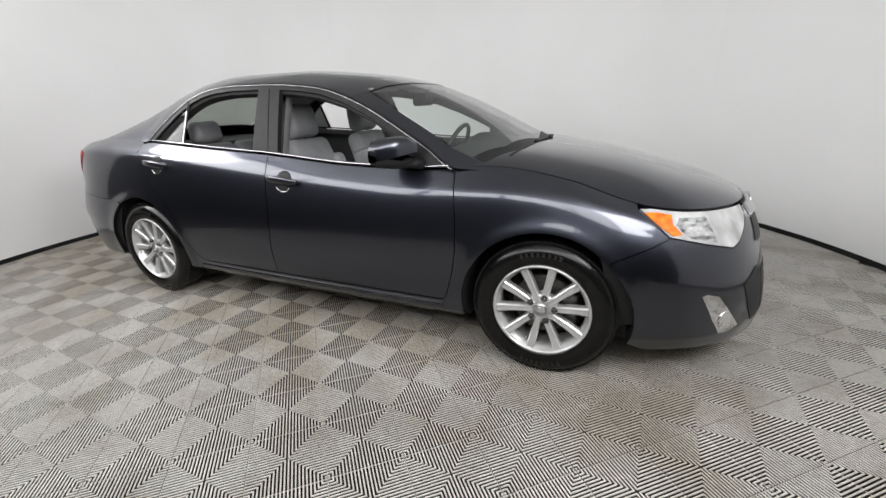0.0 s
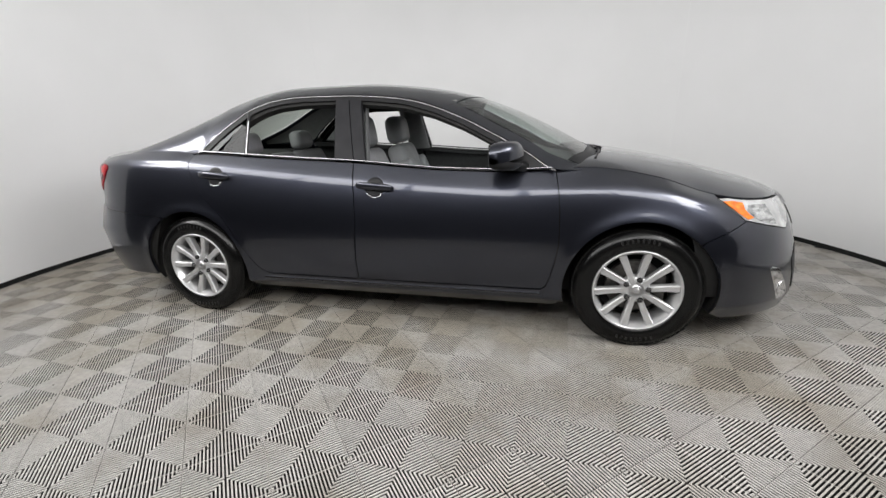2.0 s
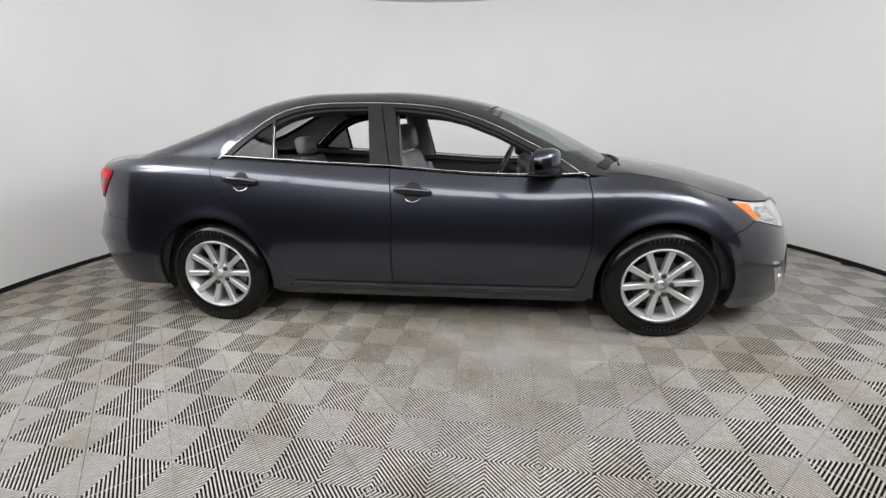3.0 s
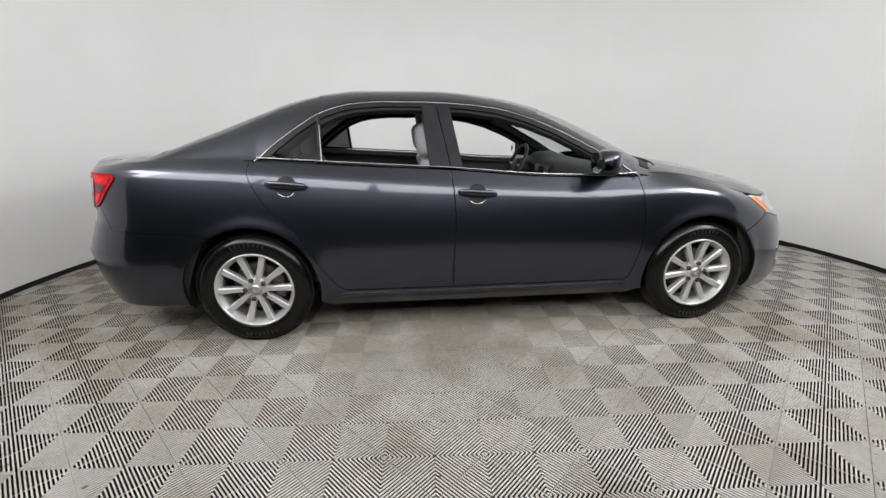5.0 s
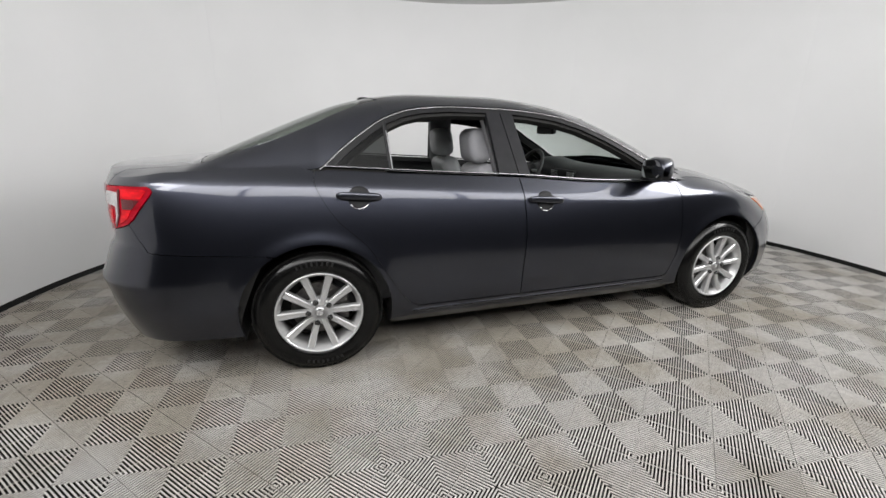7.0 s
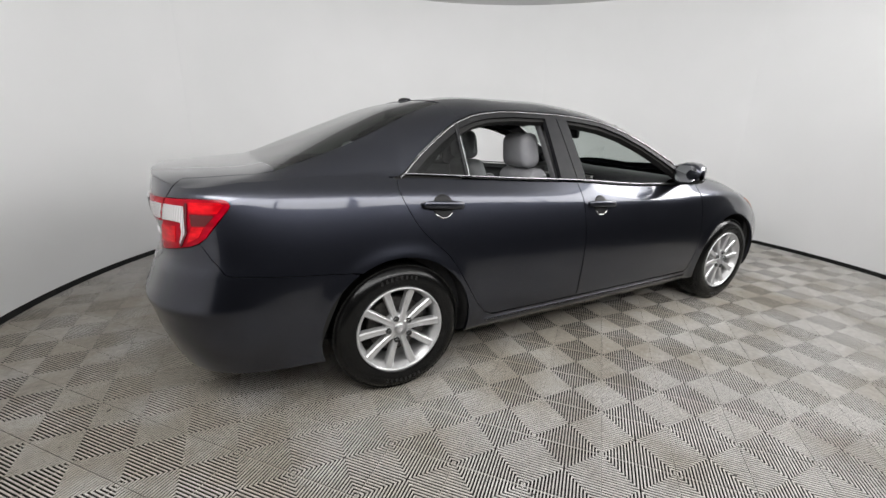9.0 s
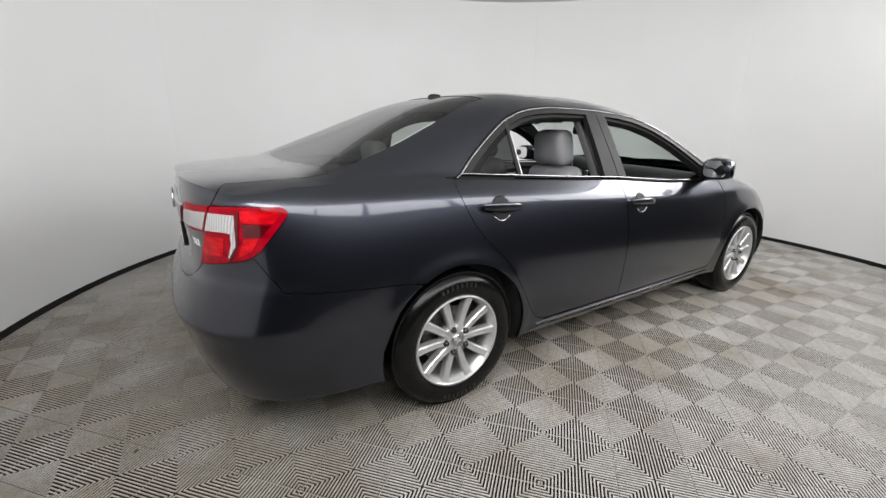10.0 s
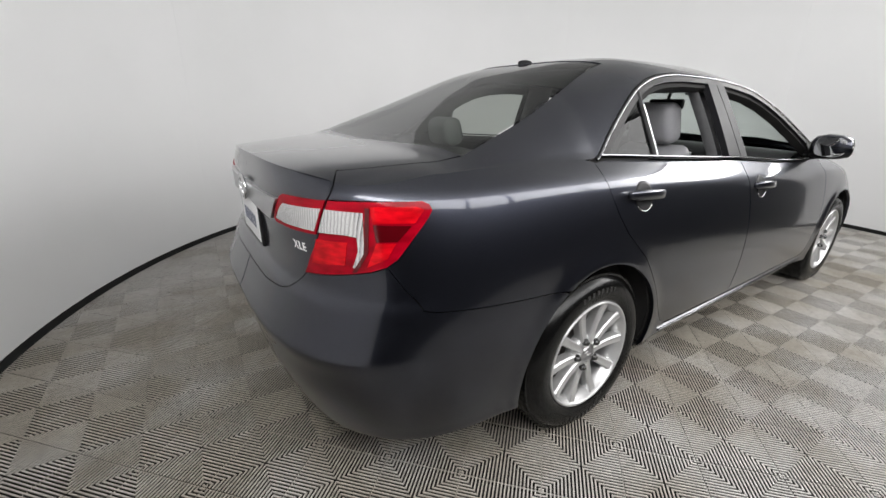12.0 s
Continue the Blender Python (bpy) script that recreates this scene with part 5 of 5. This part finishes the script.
def build_cabin():
    front_seat(-0.37, "grey leather headrest")
    front_seat(0.37, "grey leather headrest")
    bench = new("rear_seat")
    bench.parent = car
    bm = bmesh.new()
    cushion(bm, (-1.12, -0.66, 0.36), (-0.60, 0.66, 0.53), 0.06)
    part("seat_cushion", bm, LEATHER, bench)
    lean = Matrix.Translation((-1.03, 0, 0.48)) @ Matrix.Rotation(radians(-23), 4, "Y")
    for q, w in ((-0.40, 0.48), (0.0, 0.30), (0.40, 0.48)):
        bm = bmesh.new()
        cushion(bm, (-0.07, q - w / 2 + 0.003, 0.0), (0.06, q + w / 2 - 0.003, 0.585), 0.045, lean, 1.0, 0.01)
        part("backrest", bm, LEATHER, bench)
    for q in (-0.36, 0.36):
        bm = bmesh.new()
        head = Matrix.Translation((-1.25, q, 1.035)) @ Matrix.Rotation(radians(-10), 4, "Y")
        cushion(bm, (-0.045, -0.125, 0.0), (0.065, 0.125, 0.155), 0.045, head, 0.85, 0.01)
        part("headrest", bm, LEATHER, bench)
    bm = bmesh.new()
    add_box(bm, (-1.86, -0.55, 1.0), (-1.24, 0.55, 1.03), 0.01)
    part("parcel_shelf", bm, DASH, car)
    # far and near door trims
    for mirror in (False, True):
        for x0, x1 in ((-0.20, 0.93), (-1.30, -0.22)):
            line = [(x0, 0.33), (x1, 0.33)] + belt(x1, x0, 10, -0.005)
            sheet("door_trim", line, lambda u, v: Vector((u, -(min(section(u, v), 0.83) - 0.075), v)), DASH, car, gap=0.0, rim=0.0, mirror=mirror, cell=(0.1, 0.06), label="charcoal inner door trim")
            bm = bmesh.new()
            sg = 1 if mirror else -1
            add_box(bm, (x0 + 0.2, sg * 0.66, 0.70), (x1 - 0.15, sg * 0.76, 0.755), 0.02)
            part("armrest", bm, LIGHTTRIM, car)
        # sill between glass slot and trim
        sg = 1 if mirror else -1
        bm = bmesh.new()
        rows = []
        for x in np.linspace(-1.30, 0.93, 24):
            z = top_z(x)
            rows.append([bm.verts.new((x, sg * yy, zz)) for yy, zz in ((side_y(x, z) - 0.012, z + 0.004), (side_y(x, z) - 0.06, z + 0.004), (side_y(x, z) - 0.095, z - 0.03))])
        for p, q in zip(rows, rows[1:]):
            for k in range(2):
                bm.faces.new((p[k], p[k + 1], q[k + 1], q[k]))
        part("window_ledge", bm, DASH, car)
    # headliner and pillar trims inside the roof
    head = [(0.34, -0.48), (0.40, 0.0), (0.34, 0.48), (0.0, 0.53), (-0.5, 0.54), (-0.93, 0.52), (-1.0, 0.0), (-0.93, -0.52), (-0.5, -0.54), (0.0, -0.53)]
    sheet("headliner", head, upper, FABRIC, car, gap=0.0, rim=0.0, lift=-0.045, cell=(0.1, 0.08), label="pale grey headliner")
    for sg in (1, -1):
        inner = [(x, sg * (rail_y(x) - 0.015)) for x in np.linspace(-0.93, -1.85, 16)] + [(-1.84, sg * 0.66), (-1.60, sg * 0.606), (-1.30, sg * 0.533), (-0.99, sg * 0.455)]
        sheet("pillar_lining", inner, upper, FABRIC, car, gap=0.0, rim=0.0, lift=-0.03, cell=(0.05, 0.04))
        inner = [(x, sg * (rail_y(x) - 0.02)) for x in np.linspace(0.30, 1.05, 14)] + [(1.05, sg * 0.71), (0.9, sg * 0.70), (0.6, sg * 0.632), (0.36, sg * 0.55)]
        sheet("pillar_lining", inner, upper, LIGHTTRIM, car, gap=0.0, rim=0.0, lift=-0.025, cell=(0.05, 0.04))
    # dashboard
    dash = new("dashboard")
    dash.parent = car
    bm = bmesh.new()
    prof = [(1.12, 0.955), (0.98, 0.995), (0.82, 1.012), (0.70, 1.005), (0.64, 0.975), (0.62, 0.92), (0.66, 0.86), (0.64, 0.78), (0.70, 0.62), (0.78, 0.50)]
    rows = []
    for y in np.linspace(-0.72, 0.72, 33):
        hump = 0.045 * math.exp(-((y - 0.37) / 0.16) ** 2)
        rows.append([bm.verts.new((x + 0.05 * (y / 0.72) ** 2 - (hump * 0.8 if 0.9 < z < 1.02 else 0), y, z + (hump if z > 0.97 and x < 0.9 else 0) - 0.02 * (y / 0.72) ** 2)) for x, z in prof])
    for p, q in zip(rows, rows[1:]):
        for k in range(len(prof) - 1):
            bm.faces.new((p[k], p[k + 1], q[k + 1], q[k]))
    bmesh.ops.recalc_face_normals(bm, faces=bm.faces[:])
    part("dash_pad", bm, DASH, dash)
    bm = bmesh.new()
    add_box(bm, (0.60, -0.15, 0.74), (0.68, 0.15, 0.965), 0.02)
    part("centre_stack", bm, BLACK, dash)
    for q in (-0.115, 0.115):
        bm = bmesh.new()
        for k in range(4):
            add_box(bm, (0.592, q - 0.045, 0.905 + k * 0.013), (0.60, q + 0.045, 0.911 + k * 0.013))
        part("air_vent", bm, SATIN, dash)
    bm = bmesh.new()
    add_box(bm, (0.655, -0.66, 0.845), (0.668, -0.20, 0.865), 0.004)
    part("dash_strip", bm, LIGHTTRIM, dash)
    # steering wheel
    sw = new("steering_wheel")
    sw.parent = car
    sw.matrix_basis = Matrix.Translation((0.49, 0.37, 0.935)) @ Matrix.Rotation(radians(-64), 4, "Y")
    bm = bmesh.new()
    n = 48
    tube(bm, [(0.183 * math.cos(2 * math.pi * k / n), 0.183 * math.sin(2 * math.pi * k / n), 0) for k in range(n + 1)], 0.0155, 10)
    part("rim", bm, DASH, sw)
    bm = bmesh.new()
    add_box(bm, (-0.06, -0.075, -0.03), (0.06, 0.075, 0.02), 0.025)
    part("hub_pad", bm, DASH, sw)
    bm = bmesh.new()
    for a in (90, 270, 200, 160):
        d = Vector((math.cos(radians(a)), math.sin(radians(a)), 0))
        tube(bm, [d * 0.05, d * 0.178], 0.012, 8)
    part("spokes", bm, SATIN, sw)
    bm = bmesh.new()
    tube(bm, [(0.50, 0.37, 0.925), (0.70, 0.37, 0.86)], 0.04, 12)
    part("steering_column", bm, DASH, car)
    # mirror and console
    bm = bmesh.new()
    cushion(bm, (0.395, -0.13, 1.245), (0.435, 0.12, 1.315), 0.018)
    tube(bm, [(0.43, 0, 1.30), (0.47, 0, 1.37)], 0.012, 8)
    part("interior_mirror", bm, BLACK, car)
    bm = bmesh.new()
    cushion(bm, (-0.25, -0.11, 0.30), (0.62, 0.11, 0.62), 0.03)
    part("console", bm, DASH, car)
    bm = bmesh.new()
    for q in (-0.36, 0.36):
        add_box(bm, (0.20, q - 0.17, 1.335), (0.36, q + 0.13, 1.35), 0.006, None)
    part("sun_visor", bm, FABRIC, car)
    bm = bmesh.new()
    add_box(bm, (-1.0, -0.72, 0.24), (0.78, 0.72, 0.27), 0.0)
    part("carpet", bm, DASH, car, smooth=False)


build_cabin()


# ---- floor tiles ----
TILE_SIDE, TILE_TURN, TILE_X, TILE_Y = 0.2834, 41.84, 0.093, -0.108
RIBS = 22


def tile_geometry():
    """One vented tile: ribs at right angles to its nearest edge, and a thin lip round it."""
    verts, faces, slots = [], [], []
    half, pitch, wide, lit, deep = TILE_SIDE / 2, TILE_SIDE / RIBS, 0.0056, 0.0038, 0.023

    def prism(top, z0=0.0):
        k = len(verts)
        n = len(top)
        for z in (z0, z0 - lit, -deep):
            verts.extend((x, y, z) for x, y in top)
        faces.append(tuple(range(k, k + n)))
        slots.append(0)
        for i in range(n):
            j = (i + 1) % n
            # rib walls below the top few millimetres get the painted groove shade
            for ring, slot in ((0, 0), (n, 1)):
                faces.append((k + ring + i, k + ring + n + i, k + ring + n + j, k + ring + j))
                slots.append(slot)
    for q in range(4):
        c, s = ((1, 0), (0, 1), (-1, 0), (0, -1))[q]
        for r in range(RIBS):
            u = -half + (r + 0.5) * pitch
            a, b = u - wide / 2, u + wide / 2
            pts = [(a, abs(a) + 0.0004), (b, abs(b) + 0.0004), (b, half - 0.0017), (a, half - 0.0017)]
            if pts[0][1] >= half - 0.003 or pts[1][1] >= half - 0.003:
                continue
            prism([(x * c - y * s, x * s + y * c) for x, y in reversed(pts)])
        lip = [(-half + 0.0004, half - 0.0015), (-half + 0.0004, half - 0.0004), (half - 0.0004, half - 0.0004), (half - 0.0004, half - 0.0015)]
        prism([(x * c - y * s, x * s + y * c) for x, y in lip], -0.006)
        nub = [(half - 0.0075, half - 0.0075), (half - 0.0075, half - 0.002), (half - 0.002, half - 0.002), (half - 0.002, half - 0.0075)]
        prism([(x * c - y * s, x * s + y * c) for x, y in nub], -0.0008)
    return verts, faces, slots


def build_floor():
    floor = tagged(new("floor"), "grey vented plastic tile floor with ribbed checker pattern", "floor", kind="structure")
    verts, faces, slots = tile_geometry()
    me = bpy.data.meshes.new("tile")
    me.from_pydata(verts, [], faces)
    me.update()
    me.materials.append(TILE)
    me.materials.append(GROOVE_SHADE)
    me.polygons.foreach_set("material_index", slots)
    places = []
    c, s = math.cos(radians(TILE_TURN)), math.sin(radians(TILE_TURN))
    for i in range(-20, 21):
        for j in range(-20, 21):
            u, v = (i + 0.5) * TILE_SIDE, (j + 0.5) * TILE_SIDE
            x, y = u * c - v * s + TILE_X, u * s + v * c + TILE_Y
            if math.hypot(x, y) < ROOM_R + 0.14:
                places.append((y, x))
    places.sort()
    rng = random.Random(5)
    near = [p for p in places if -2.75 < p[0] < 0.9][:300]
    for y, x in near:
        ob = new("tile", me)
        ob.parent = floor
        ob.matrix_basis = pose(x, y, rng.uniform(-0.0006, 0.0), 0, 0, TILE_TURN + 90 * rng.randrange(4))
    rest = [p for p in places if p not in set(near)]
    base = np.array(verts)
    av, af = [], []
    for y, x in rest:
        k = len(av) * len(base)
        av.append(np.stack([base[:, 0] * c - base[:, 1] * s + x, base[:, 0] * s + base[:, 1] * c + y, base[:, 2]], 1))
        af += [tuple(a + k for a in f) for f in faces]
    far = bpy.data.meshes.new("tile_field")
    far.from_pydata(np.concatenate(av).tolist(), [], af)
    far.update()
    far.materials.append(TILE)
    far.materials.append(GROOVE_SHADE)
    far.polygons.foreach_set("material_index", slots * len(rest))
    ob = new("tile_field", far)
    ob.parent = floor
    tagged(ob, kind="stuff")


build_floor()
